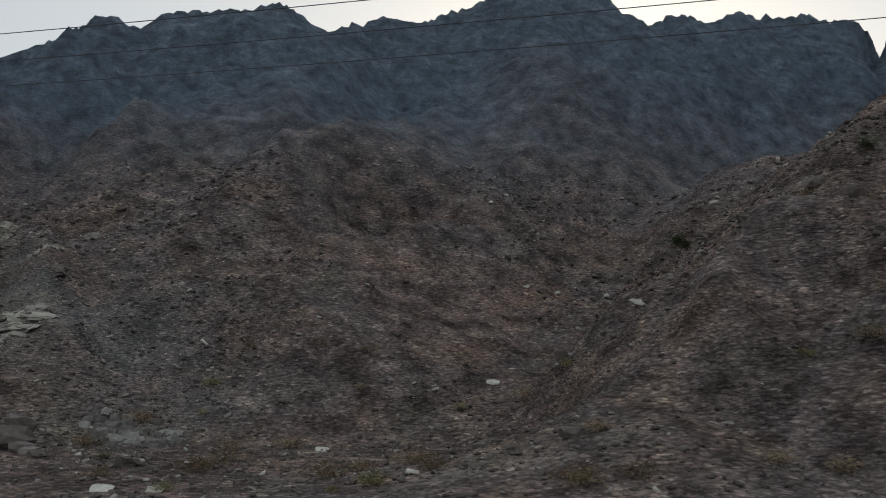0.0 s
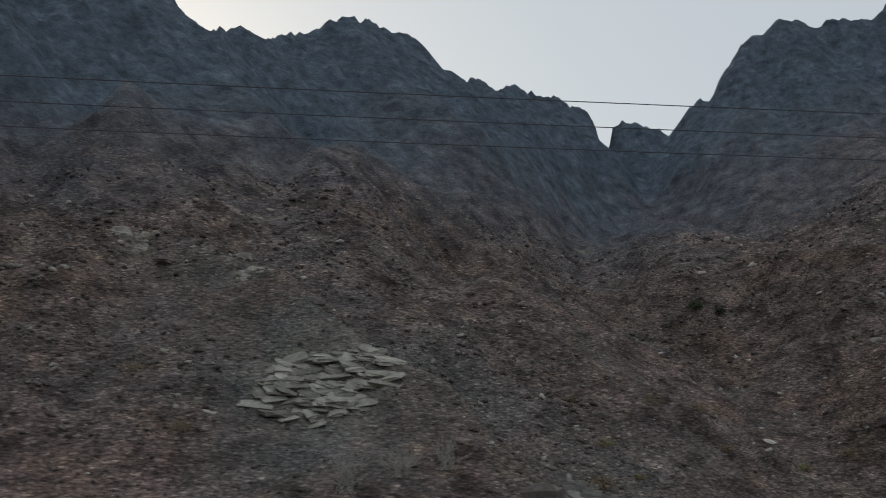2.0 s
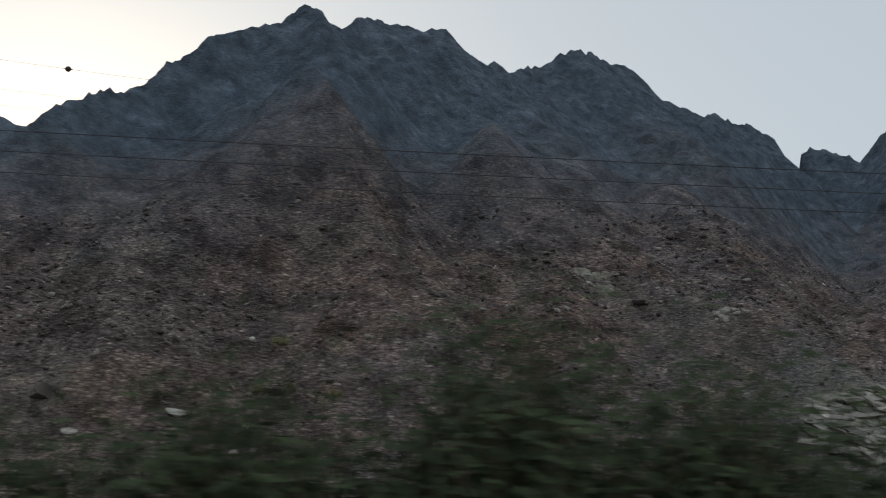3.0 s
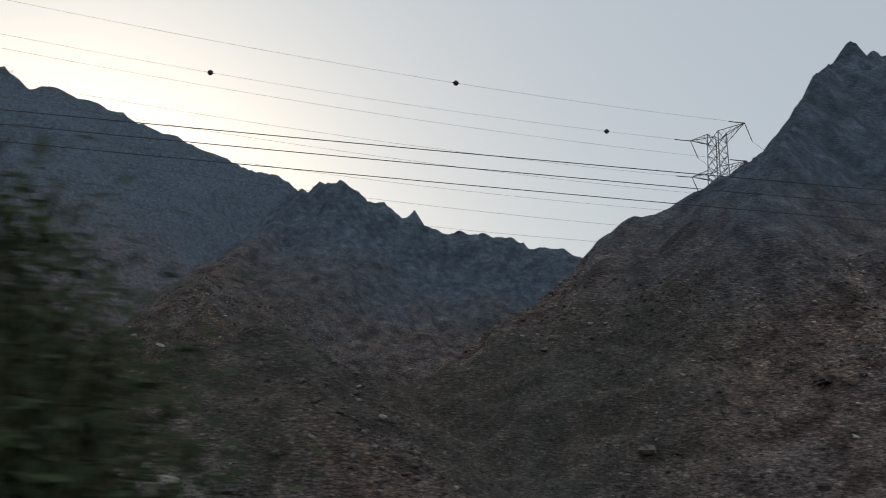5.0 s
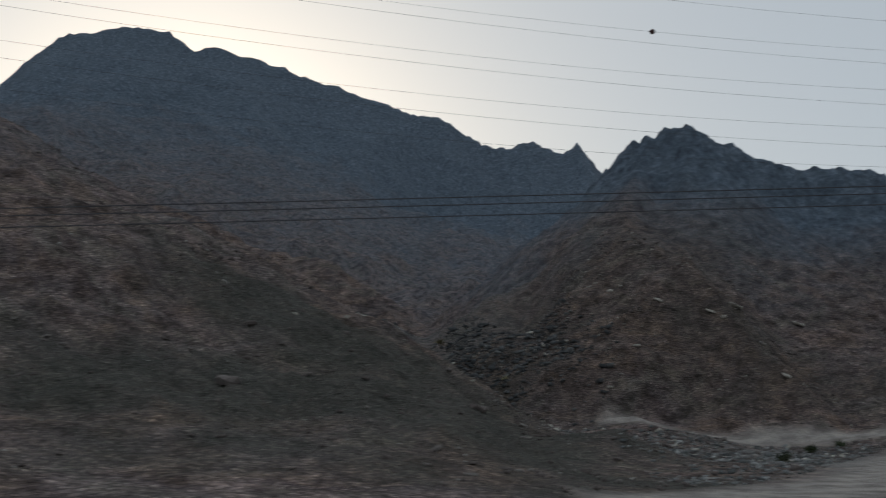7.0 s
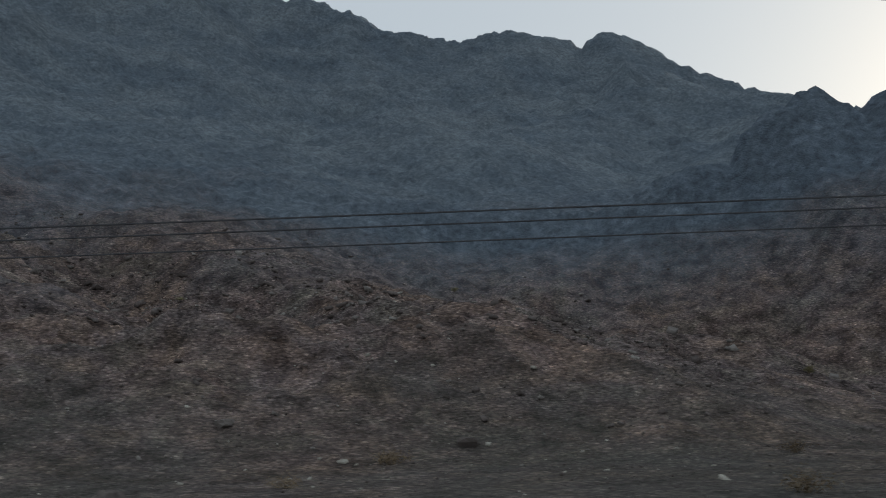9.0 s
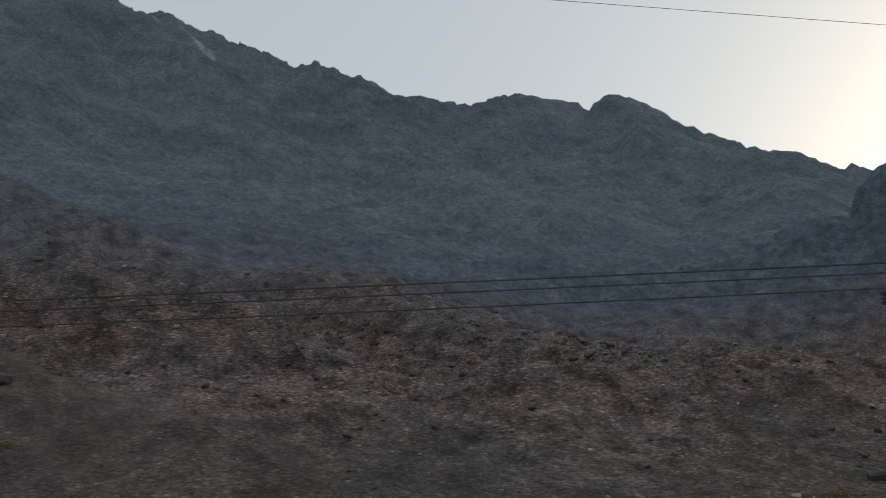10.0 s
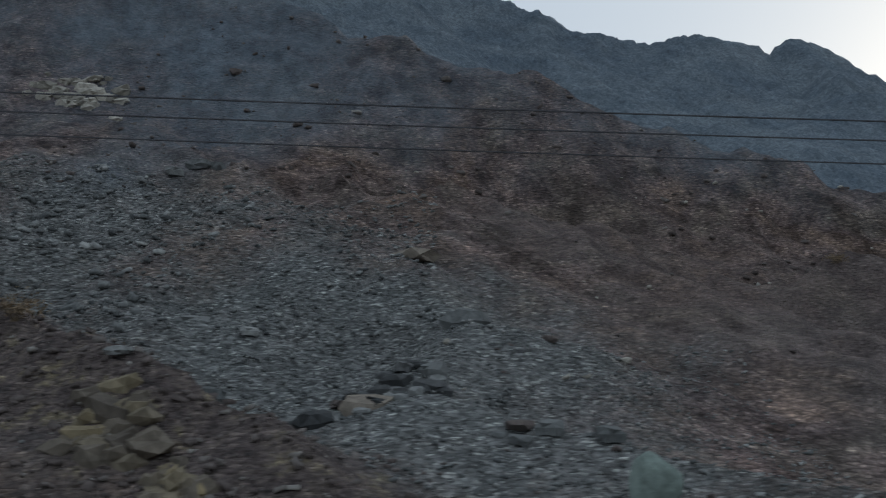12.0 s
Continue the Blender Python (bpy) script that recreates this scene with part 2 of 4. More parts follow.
def relief(x, y, s, w):
    """Height of the ground, and how rocky, crest-near and track-like it is."""
    warp_x = x + 2.2 * layers(x, y, 14, 3, 3)
    warp_y = y + 2.2 * layers(x, y, 14, 5, 3)
    base = road_z(s) - 0.15 - 0.9 * np.clip((np.abs(w) - 4.5) / 4, 0, 1) + 0.02 * np.maximum(np.abs(w) - 12, 0)
    base = base + np.interp(s, [-60, 75, 95], [1, 1, 0]) * 0.1 * np.clip(w - 14, 0, 30)
    best, near_crest, walls = base, np.full_like(x, 999.0), []
    for name, (slope, cliff, wide, pts) in CRESTS.items():
        big = name in ("far_ridge", "west_ridge")
        px, py = (x, y) if big else (x + 0.3 * (warp_x - x), y + 0.3 * (warp_y - y))
        some = list(to_line(px, py, pts))
        dist = np.minimum.reduce([d for d, _ in some])
        soft = 0.8 + 0.25 * dist
        share = [np.exp(-(d - dist) / soft * 4) for d, _ in some]
        one = sum(k * z for k, (_, z) in zip(share, some)) / sum(share)
        one = one - slope * dist - cliff * (1 - np.exp(-dist / wide))
        if cliff > 4:
            walls.append((dist / {"far_ridge": 12, "west_ridge": 8}.get(name, 1), one + {"near_peak": 9, "back_peak": 5}.get(name, 0.6)))
        k = 0.7
        high = np.maximum(best, one)
        best = high + k * np.log(np.exp((best - high) / k) + np.exp((one - high) / k)) - 0.0
    for dist, one in walls:
        near_crest = np.minimum(near_crest, dist + 1.3 * np.maximum(best - one, 0))
    # gullies cut into the slopes
    for wide, pts in GULLIES:
        cut = np.maximum.reduce([z * np.exp(-((d / wide) ** 2)) for d, z in to_line(warp_x, warp_y, pts)])
        best = np.maximum(best - cut, base)
    hilly = np.clip((best - base - 0.6) / 3.5, 0, 1)
    # gullies and ribs down the slopes
    best = best + hilly * (0.8 * layers(warp_x, y * 0.35 + x * 0.1, 11, 11, 3) * np.clip(near_crest / 6, 0, 1))
    best = best + hilly * np.clip(near_crest / 3, 0.25, 1) * 0.55 * layers(x, y, 5.0, 23, 4, 0.55, True)
    best = best + (0.25 + hilly) * 0.12 * layers(x, y, 1.3, 31, 3, 0.6)
    # big mountains
    mass = np.clip((np.abs(w) - 150) / 100, 0, 1)
    best = best + mass * np.clip(near_crest * 6 / 25, 0.12, 1) * 7 * layers(x, y, 60, 41, 5, 0.5, True)
    # crest-near mask: roughens the crags and carries their painted blue haze
    crag_haze = np.exp(-np.maximum(near_crest, 0) / 20) * np.clip((best - base - 8) / 16, 0, 1)
    best = best + crag_haze * (0.34 * layers(x, y, 3.2, 51, 4, 0.65) + 0.3 * np.round(1.7 * layers(x, y, 2.6, 57, 2)))
    best = best + mass * np.exp(-np.maximum(near_crest, 0) / 4) * (0.9 * layers(x, y, 9, 61, 3, 0.6) + 0.7 * np.round(1.4 * layers(x, y, 8, 63, 2)))
    # dirt track in the wadi
    road_d = np.full_like(x, 999.0)
    for d, _ in to_line(x + 0.8 * layers(x, y, 9, 71, 2), y + 0.8 * layers(x, y, 9, 73, 2), [(a, b2, 0) for a, b2 in TRACK]):
        road_d = np.minimum(road_d, d)
    for d, _ in to_line(x, y, [(a, b2, 0) for a, b2 in SPURS_OF_TRACK]):
        road_d = np.minimum(road_d, 1.5 * d + 0.7 + 0.7 * layers(x, y, 4, 77, 3))
    track = np.clip(1.6 - road_d / 3.1, 0, 1)
    keep = np.clip((w - 3.2) / 3, 0, 1)
    best = best * keep + (road_z(s) - 0.06) * (1 - keep)
    return best, crag_haze, track


# ---- materials ----
def material(name):
    m = bpy.data.materials.new(name)
    m.use_nodes = True
    return m, m.node_tree.nodes, m.node_tree.links, m.node_tree.nodes["Principled BSDF"]


def node(nodes, kind, **values):
    n = nodes.new(kind)
    for key, value in values.items():
        n.inputs[key].default_value = value
    return n


def ramp(nodes, links, source, stops):
    r = nodes.new("ShaderNodeValToRGB")
    while len(r.color_ramp.elements) < len(stops):
        r.color_ramp.elements.new(0.5)
    for el, (at, col) in zip(r.color_ramp.elements, stops):
        el.position, el.color = at, (*col, 1) if len(col) == 3 else col
    links.new(source, r.inputs[0])
    return r.outputs[0]


def mixed(nodes, links, factor, a, b2, how="MIX"):
    m = nodes.new("ShaderNodeMix")
    m.data_type, m.blend_type = "RGBA", how
    for socket, value in ((m.inputs[0], factor), (m.inputs[6], a), (m.inputs[7], b2)):
        if isinstance(value, (int, float)):
            socket.default_value = value
        elif isinstance(value, tuple):
            socket.default_value = (*value, 1)
        else:
            links.new(value, socket)
    return m.outputs[2]


def maths(nodes, links, how, a, b2=0.0, clamp=False):
    m = nodes.new("ShaderNodeMath")
    m.operation, m.use_clamp = how, clamp
    for socket, value in zip(m.inputs, (a, b2)):
        if isinstance(value, (int, float)):
            socket.default_value = value
        else:
            links.new(value, socket)
    return m.outputs[0]


def ground_material():
    m, n, l, p = material("rocky_ground")
    co = n.new("ShaderNodeNewGeometry").outputs["Position"]

    def noise_at(scale, detail=4, rough=0.6):
        t = node(n, "ShaderNodeTexNoise", Scale=scale, Detail=detail, Roughness=rough)
        l.new(co, t.inputs["Vector"])
        return t.outputs[0]

    flakes = n.new("ShaderNodeMapping")
    flakes.inputs["Scale"].default_value = (0.8, 0.8, 2.3)
    l.new(co, flakes.inputs[0])

    def cells(scale, what="Color"):
        t = node(n, "ShaderNodeTexVoronoi", Scale=scale)
        l.new(flakes.outputs[0], t.inputs["Vector"])
        return t.outputs[what]

    def attribute(name):
        a = n.new("ShaderNodeAttribute")
        a.attribute_name = name
        return a.outputs["Fac"]

    broad, mid, fine = noise_at(0.05, 5), noise_at(0.6, 6, 0.65), noise_at(7, 6, 0.7)
    earth = ramp(n, l, broad, [(0.34, (0.146, 0.120, 0.108)), (0.46, (0.192, 0.152, 0.133)), (0.55, (0.172, 0.147, 0.138)), (0.66, (0.208, 0.163, 0.145))])
    blotch = ramp(n, l, mid, [(0.36, (0.45, 0.43, 0.42)), (0.5, (1, 1, 1)), (0.66, (1.55, 1.52, 1.45))])
    col = mixed(n, l, 1.0, earth, blotch, "MULTIPLY")
    # rust, olive and purplish patches a few metres wide
    patch = node(n, "ShaderNodeTexNoise", Scale=0.21, Detail=5.0, Roughness=0.62, Distortion=0.6)
    l.new(co, patch.inputs["Vector"])
    col = mixed(n, l, 0.85, col, ramp(n, l, patch.outputs["Color"], [(0.3, (0.80, 0.84, 0.76)), (0.42, (0.98, 1.0, 0.98)), (0.5, (1.0, 0.94, 1.0)), (0.58, (1.09, 0.98, 0.9)), (0.7, (0.9, 0.9, 0.92))]), "MULTIPLY")
    gravel = ramp(n, l, cells(4.6), [(0.0, (0.5, 0.49, 0.48)), (0.4, (0.9, 0.9, 0.9)), (0.75, (1.1, 1.1, 1.09)), (0.84, (1.6, 1.6, 1.55)), (0.9, (2.2, 2.2, 2.1))])
    col = mixed(n, l, 0.6, col, gravel, "MULTIPLY")
    coarse = node(n, "ShaderNodeTexNoise", Scale=0.45, Detail=8.0, Roughness=0.72, Distortion=0.4)
    l.new(flakes.outputs[0], coarse.inputs["Vector"])
    col = mixed(n, l, 0.7, col, ramp(n, l, coarse.outputs[0], [(0.34, (0.5, 0.49, 0.48)), (0.46, (0.92, 0.92, 0.92)), (0.56, (1.08, 1.08, 1.07)), (0.68, (1.7, 1.68, 1.62))]), "MULTIPLY")
    # crevice shade painted into the colour: gaps between the flakes go dark
    col = mixed(n, l, 0.55, col, ramp(n, l, cells(4.6, "Distance"), [(0.3, (1.32, 1.32, 1.31)), (0.52, (1.05, 1.05, 1.05)), (0.72, (0.36, 0.35, 0.34))]), "MULTIPLY")
    chips = ramp(n, l, cells(9.0), [(0.0, (0.3, 0.3, 0.3)), (0.3, (0.75, 0.75, 0.75)), (0.55, (1.1, 1.1, 1.1)), (0.78, (1.4, 1.4, 1.39)), (0.86, (2.4, 2.4, 2.3))])
    col = mixed(n, l, 0.55, col, chips, "MULTIPLY")
    col = mixed(n, l, 0.6, col, ramp(n, l, fine, [(0.3, (0.5, 0.5, 0.5)), (0.7, (1.5, 1.5, 1.5))]), "MULTIPLY")
    # bare brown soil and the dark red earth of the bank
    soil = mixed(n, l, 1.0, ramp(n, l, noise_at(0.9, 7, 0.68), [(0.34, (0.1, 0.083, 0.077)), (0.5, (0.168, 0.137, 0.127)), (0.66, (0.235, 0.19, 0.172))]), ramp(n, l, fine, [(0.3, (0.7, 0.7, 0.7)), (0.7, (1.3, 1.3, 1.3))]), "MULTIPLY")
    col = mixed(n, l, maths(n, l, "MULTIPLY", attribute("soil"), 0.6), col, soil)
    # grey rubble
    grey = mixed(n, l, 1.0, ramp(n, l, cells(5.3), [(0.0, (0.115, 0.123, 0.121)), (0.6, (0.19, 0.198, 0.194)), (0.95, (0.32, 0.33, 0.322))]), chips, "MULTIPLY")
    col = mixed(n, l, maths(n, l, "MULTIPLY", attribute("rubble"), 0.9), col, grey)
    # dark bedrock of the crags, with the blue-grey of haze put into its colour
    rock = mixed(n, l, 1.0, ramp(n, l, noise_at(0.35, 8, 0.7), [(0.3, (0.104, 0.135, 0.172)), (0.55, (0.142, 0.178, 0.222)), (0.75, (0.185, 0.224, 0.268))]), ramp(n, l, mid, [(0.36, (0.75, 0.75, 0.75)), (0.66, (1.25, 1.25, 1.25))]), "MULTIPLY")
    tall = n.new("ShaderNodeMapping")
    tall.inputs["Scale"].default_value = (1, 1, 0.3)
    l.new(co, tall.inputs[0])
    faces = node(n, "ShaderNodeTexVoronoi", Scale=0.7)
    l.new(tall.outputs[0], faces.inputs["Vector"])
    rock = mixed(n, l, 0.4, rock, ramp(n, l, faces.outputs["Color"], [(0.1, (0.7, 0.7, 0.72)), (0.5, (1, 1, 1)), (0.9, (1.35, 1.33, 1.3))]), "MULTIPLY")
    # distance haze painted on the second valley's rock: paler and bluer by region
    rock = mixed(n, l, attribute("haze_tint"), rock, mixed(n, l, 0.5, ramp(n, l, noise_at(0.06, 8, 0.65), [(0.35, (0.125, 0.158, 0.195)), (0.65, (0.19, 0.224, 0.253))]), ramp(n, l, noise_at(0.22, 7, 0.7), [(0.35, (0.6, 0.6, 0.62)), (0.65, (1.4, 1.4, 1.36))]), "MULTIPLY"))
    rock = mixed(n, l, 0.75, rock, ramp(n, l, noise_at(1.1, 8, 0.75), [(0.36, (0.55, 0.55, 0.57)), (0.5, (1, 1, 1)), (0.64, (1.5, 1.49, 1.45))]), "MULTIPLY")
    edge = maths(n, l, "ADD", attribute("crag_haze"), maths(n, l, "MULTIPLY", maths(n, l, "SUBTRACT", noise_at(0.09, 5, 0.55), 0.5), 0.45))
    edge = maths(n, l, "ADD", edge, maths(n, l, "MULTIPLY", attribute("haze_tint"), 0.42))
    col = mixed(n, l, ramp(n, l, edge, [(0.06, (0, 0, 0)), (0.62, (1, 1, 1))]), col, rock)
    # dark olive silt with dry weeds
    silt = mixed(n, l, 0.55, ramp(n, l, noise_at(2.2, 5, 0.7), [(0.35, (0.05, 0.051, 0.044)), (0.65, (0.103, 0.103, 0.088))]), chips, "MULTIPLY")
    col = mixed(n, l, maths(n, l, "MULTIPLY", attribute("silt"), 0.85), col, silt)
    red = mixed(n, l, 1.0, ramp(n, l, noise_at(1.4, 7, 0.7), [(0.34, (0.06, 0.052, 0.05)), (0.46, (0.125, 0.1, 0.094)), (0.56, (0.165, 0.135, 0.118)), (0.64, (0.27, 0.225, 0.15))]), ramp(n, l, fine, [(0.3, (0.6, 0.6, 0.6)), (0.7, (1.4, 1.4, 1.4))]), "MULTIPLY")
    red = mixed(n, l, 0.6, red, chips, "MULTIPLY")
    col = mixed(n, l, attribute("bank"), col, red)
    # pale chalky outcrops
    pale = maths(n, l, "MULTIPLY", attribute("pale"), ramp(n, l, cells(5.0), [(0.3, (0, 0, 0)), (0.5, (0.7, 0.7, 0.7))]), True)
    col = mixed(n, l, pale, col, mixed(n, l, 0.8, (0.34, 0.32, 0.26), blotch, "MULTIPLY"))
    # wheel-worn dirt
    dirt = mixed(n, l, 0.6, (0.42, 0.38, 0.345), blotch, "MULTIPLY")
    col = mixed(n, l, attribute("track"), col, dirt)
    l.new(col, p.inputs["Base Color"])
    p.inputs["Roughness"].default_value = 0.95
    p.inputs["Specular IOR Level"].default_value = 0.15
    h = maths(n, l, "ADD", maths(n, l, "MULTIPLY", cells(4.6, "Distance"), -0.26), maths(n, l, "MULTIPLY", mid, 0.3))
    h = maths(n, l, "ADD", h, maths(n, l, "MULTIPLY", cells(9.0, "Distance"), -0.14))
    h = maths(n, l, "ADD", h, maths(n, l, "MULTIPLY", fine, 0.12))
    bump = node(n, "ShaderNodeBump", Strength=1.0, Distance=0.8)
    l.new(maths(n, l, "SUBTRACT", 1.0, maths(n, l, "MULTIPLY", attribute("haze_tint"), 0.15)), bump.inputs["Strength"])
    l.new(h, bump.inputs["Height"])
    l.new(bump.outputs[0], p.inputs["Normal"])
    return m


def plain_material(name, a, b2, scale, rough=0.8, bump=0.3, metal=0.0, stretch=(1, 1, 1)):
    m, n, l, p = material(name)
    tc = n.new("ShaderNodeTexCoord")
    mp = n.new("ShaderNodeMapping")
    mp.inputs["Scale"].default_value = stretch
    l.new(tc.outputs["Object"], mp.inputs[0])
    t = node(n, "ShaderNodeTexNoise", Scale=scale, Detail=6, Roughness=0.65)
    l.new(mp.outputs[0], t.inputs["Vector"])
    l.new(ramp(n, l, t.outputs[0], [(0.3, a), (0.7, b2)]), p.inputs["Base Color"])
    p.inputs["Roughness"].default_value, p.inputs["Metallic"].default_value = rough, metal
    if bump:
        k = node(n, "ShaderNodeBump", Strength=bump, Distance=0.02)
        l.new(t.outputs[0], k.inputs["Height"])
        l.new(k.outputs[0], p.inputs["Normal"])
    return m


GROUND = ground_material()
WOOD = plain_material("weathered_wood", (0.032, 0.023, 0.017), (0.095, 0.068, 0.047), 9, 0.85, 0.6, 0, (1, 1, 0.08))
STEEL = plain_material("galvanised_steel", (0.16, 0.17, 0.18), (0.3, 0.31, 0.32), 14, 0.5, 0.1, 0.8)
INSULATOR = plain_material("brown_glazed_insulator", (0.035, 0.022, 0.018), (0.07, 0.045, 0.035), 6, 0.25, 0.0)
CABLE = plain_material("aged_aluminium_cable", (0.05, 0.05, 0.055), (0.1, 0.1, 0.105), 3, 0.6, 0.0, 0.4)


# ---- the ground: one sheet from the road to the horizon ----
def steps(a, b2, first, growth):
    out = [a]
    while out[-1] < b2:
        out.append(out[-1] + max(first, growth * abs(out[-1])))
    return out


def blobs(x, y, some):
    """Soft patches: (x, y, reach across, reach along y, strength)."""
    out = np.zeros_like(x)
    rough = layers(x, y, 6, 91, 4, 0.6)
    for bx, by, ax, ay, k in some:
        d = np.hypot((x - bx) / ax, (y - by) / ay)
        out = np.maximum(out, k * np.clip(1.5 - 1.2 * d + 0.45 * rough, 0, 1))
    return out


RUBBLE = [(-140, 138, 16, 12, 0.4), (-160, 148, 26, 12, 0.35), (-128, 128, 8, 8, 0.3), (-35, 40, 10, 6, 0.6), (-112, 72, 9, 15, 0.9)]
RUBBLE += [(*valley(u, v, 0)[:2], a, a, k) for u, v, a, k in ((-86, 41, 8, 0.9), (-80, 33, 9, 1.0), (-74, 26, 8, 1.0), (-70, 20, 6, 1.0))]
PALE = [(-36.3, 38.4, 3.2, 2.0, 1.0), (-44.5, 47.5, 0.9, 1.5, 0.9), (-39.3, 44, 0.9, 0.9, 0.8), (-104.8, 36.3, 2.4, 1.3, 1.0), (-26.5, 35, 3, 2, 0.3), (-9.5, 28, 2.5, 2, 0.35), (-10, 83.6, 2, 2, 0.6), (-67.5, 37, 1.2, 0.8, 0.5), (-70.6, 38.6, 1.4, 0.8, 0.5), (-47, 61.7, 1.2, 1.5, 0.6)]

SILT = [(-99, 48, 11, 8, 0.85), (-88, 50, 10, 8, 0.8), (-128, 74, 12, 12, 0.55), (-136, 48, 12, 12, 1.0), (-150, 48, 14, 14, 1.0), (-122, 36, 10, 8, 0.9), (-109, 40, 6, 5, 1.0), (-103, 43, 8, 6, 0.9), (-95, 44, 9, 7, 0.8), (-88, 104, 12, 8, 0.6), (-104, 106, 16, 10, 0.35), (-112, 125, 26, 22, 0.3), (-142, 110, 20, 26, 0.55), (-140, 66, 18, 16, 1.0)]
SILT += [(*valley(u, v, 0)[:2], a, a, k) for u, v, a, k in ((-2, 18, 16, 0.9), (-22, 20, 14, 0.9), (-40, 18, 12, 0.8), (-56, 14, 9, 0.9), (14, 26, 16, 0.8), (-62, 17, 8, 0.9), (-56, 24, 8, 0.8), (-10, 36, 15, 0.75), (-30, 38, 13, 0.65), (2, 46, 12, 0.5), (-46, 30, 11, 0.6))]

SOIL = [(*valley(u, v, 0)[:2], a, a, k) for u, v, a, k in ((-57, 38, 10, 1.0), (-48, 42, 9, 0.9), (-68, 46, 6, 0.9), (-62, 50, 7, 0.8), (-46, 32, 8, 0.6), (-60, 30, 6, 0.6))]
BANK_EARTH = [(*valley(u, v, 0)[:2], a, a, k) for u, v, a, k in ((-74.8, 16.8, 1.8, 1.0), (-76.5, 17.5, 2.2, 1.0), (-78.5, 19.5, 2.5, 1.0), (-81.5, 22, 2.8, 1.0), (-86, 24.5, 4, 1.0))]

# upper slopes that get the painted haze nearer the road
HAZED_TOPS = [(*valley(u, v, 0)[:2], a, a, k) for u, v, a, k in ((-92, 74, 18, 1.0), (-74, 67, 11, 0.9), (-60, 65, 10, 0.75), (-46, 64, 9, 0.6), (-120, 86, 26, 1.0), (-84, 64, 12, 0.9))]


def haze_tint(x, y):
    """How much pale haze is painted on the second valley's rock, growing away from the road."""
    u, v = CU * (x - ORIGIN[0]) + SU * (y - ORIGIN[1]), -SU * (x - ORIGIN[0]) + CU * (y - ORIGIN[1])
    return np.maximum(np.clip((v - 84) / 80, 0, 1) * np.clip((140 - u) / 40, 0, 1), blobs(x, y, HAZED_TOPS))


def make_ground():
    s = np.array([-3000, -1600, -900, -600, -450, -350, -280, -230, -190, -160, -130, -105, -85] + list(np.arange(-70, 134, 0.45)) + list(np.arange(134, 171.6, 0.2)) + list(np.arange(171.6, 312, 0.45)) + [316, 322, 330, 342, 360, 390, 440, 520, 650, 900, 1500, 3000.0])
    w = np.array([-32, -24, -16, -10, -6, -3.5, 0] + steps(3.2, 720, 0.42, 0.0068) + [760, 900, 1200, 2000, 3500.0])
    S, Wd = np.meshgrid(s, w, indexing="ij")
    X, Y, NX, NY = road_at(S)
    X, Y = X + NX * Wd, Y + NY * Wd
    Z, crag_haze, track = relief(X, Y, S, Wd)
    # behind the road the sheet opens out to the horizon
    k = (s - s[0]) / (s[-1] - s[0])
    tx, ty, tz = 3000 - 2735 * k, -3800 + 0 * k, 0 * k - 20
    extra = []
    for f in (1.0, 0.3, 0.08, 0.02):
        extra.append((X[:, 0] + f * (tx - X[:, 0]), Y[:, 0] + f * (ty - Y[:, 0]), Z[:, 0] + f * (tz - Z[:, 0])))
    add = lambda grid, n: np.concatenate([np.stack([q[n] for q in extra], 1), grid], 1)
    X, Y, Z = add(X, 0), add(Y, 1), add(Z, 2)
    pad = np.zeros((len(s), len(extra)))
    crag_haze, track = np.concatenate([pad, crag_haze], 1), np.concatenate([pad, track], 1)
    rows, cols = X.shape
    idx = np.arange(rows * cols).reshape(rows, cols)
    quads = np.stack([idx[:-1, :-1], idx[:-1, 1:], idx[1:, 1:], idx[1:, :-1]], -1).reshape(-1, 4)
    me = bpy.data.meshes.new("ground")
    me.vertices.add(rows * cols)
    me.vertices.foreach_set("co", np.stack([X, Y, Z], -1).ravel())
    me.loops.add(quads.size)
    me.loops.foreach_set("vertex_index", quads.ravel().astype(np.int32))
    me.polygons.add(len(quads))
    me.polygons.foreach_set("loop_start", np.arange(0, quads.size, 4, dtype=np.int32))
    me.polygons.foreach_set("use_smooth", np.ones(len(quads), bool))
    me.update(calc_edges=True)
    for name, values in (("crag_haze", crag_haze), ("track", track), ("rubble", blobs(X, Y, RUBBLE)), ("pale", blobs(X, Y, PALE)), ("silt", blobs(X, Y, SILT)), ("soil", blobs(X, Y, SOIL)), ("bank", blobs(X, Y, BANK_EARTH)), ("haze_tint", haze_tint(X, Y))):
        a = me.attributes.new(name, "FLOAT", "POINT")
        a.data.foreach_set("value", values.ravel().astype(np.float32))
    me.materials.append(GROUND)
    return tagged(new("ground", me), "stony brown and grey mountain slopes with dark crags", "ground", kind="structure"), (s, w, X[:, len(extra):], Y[:, len(extra):], Z[:, len(extra):])


ground, SHEET = make_ground()


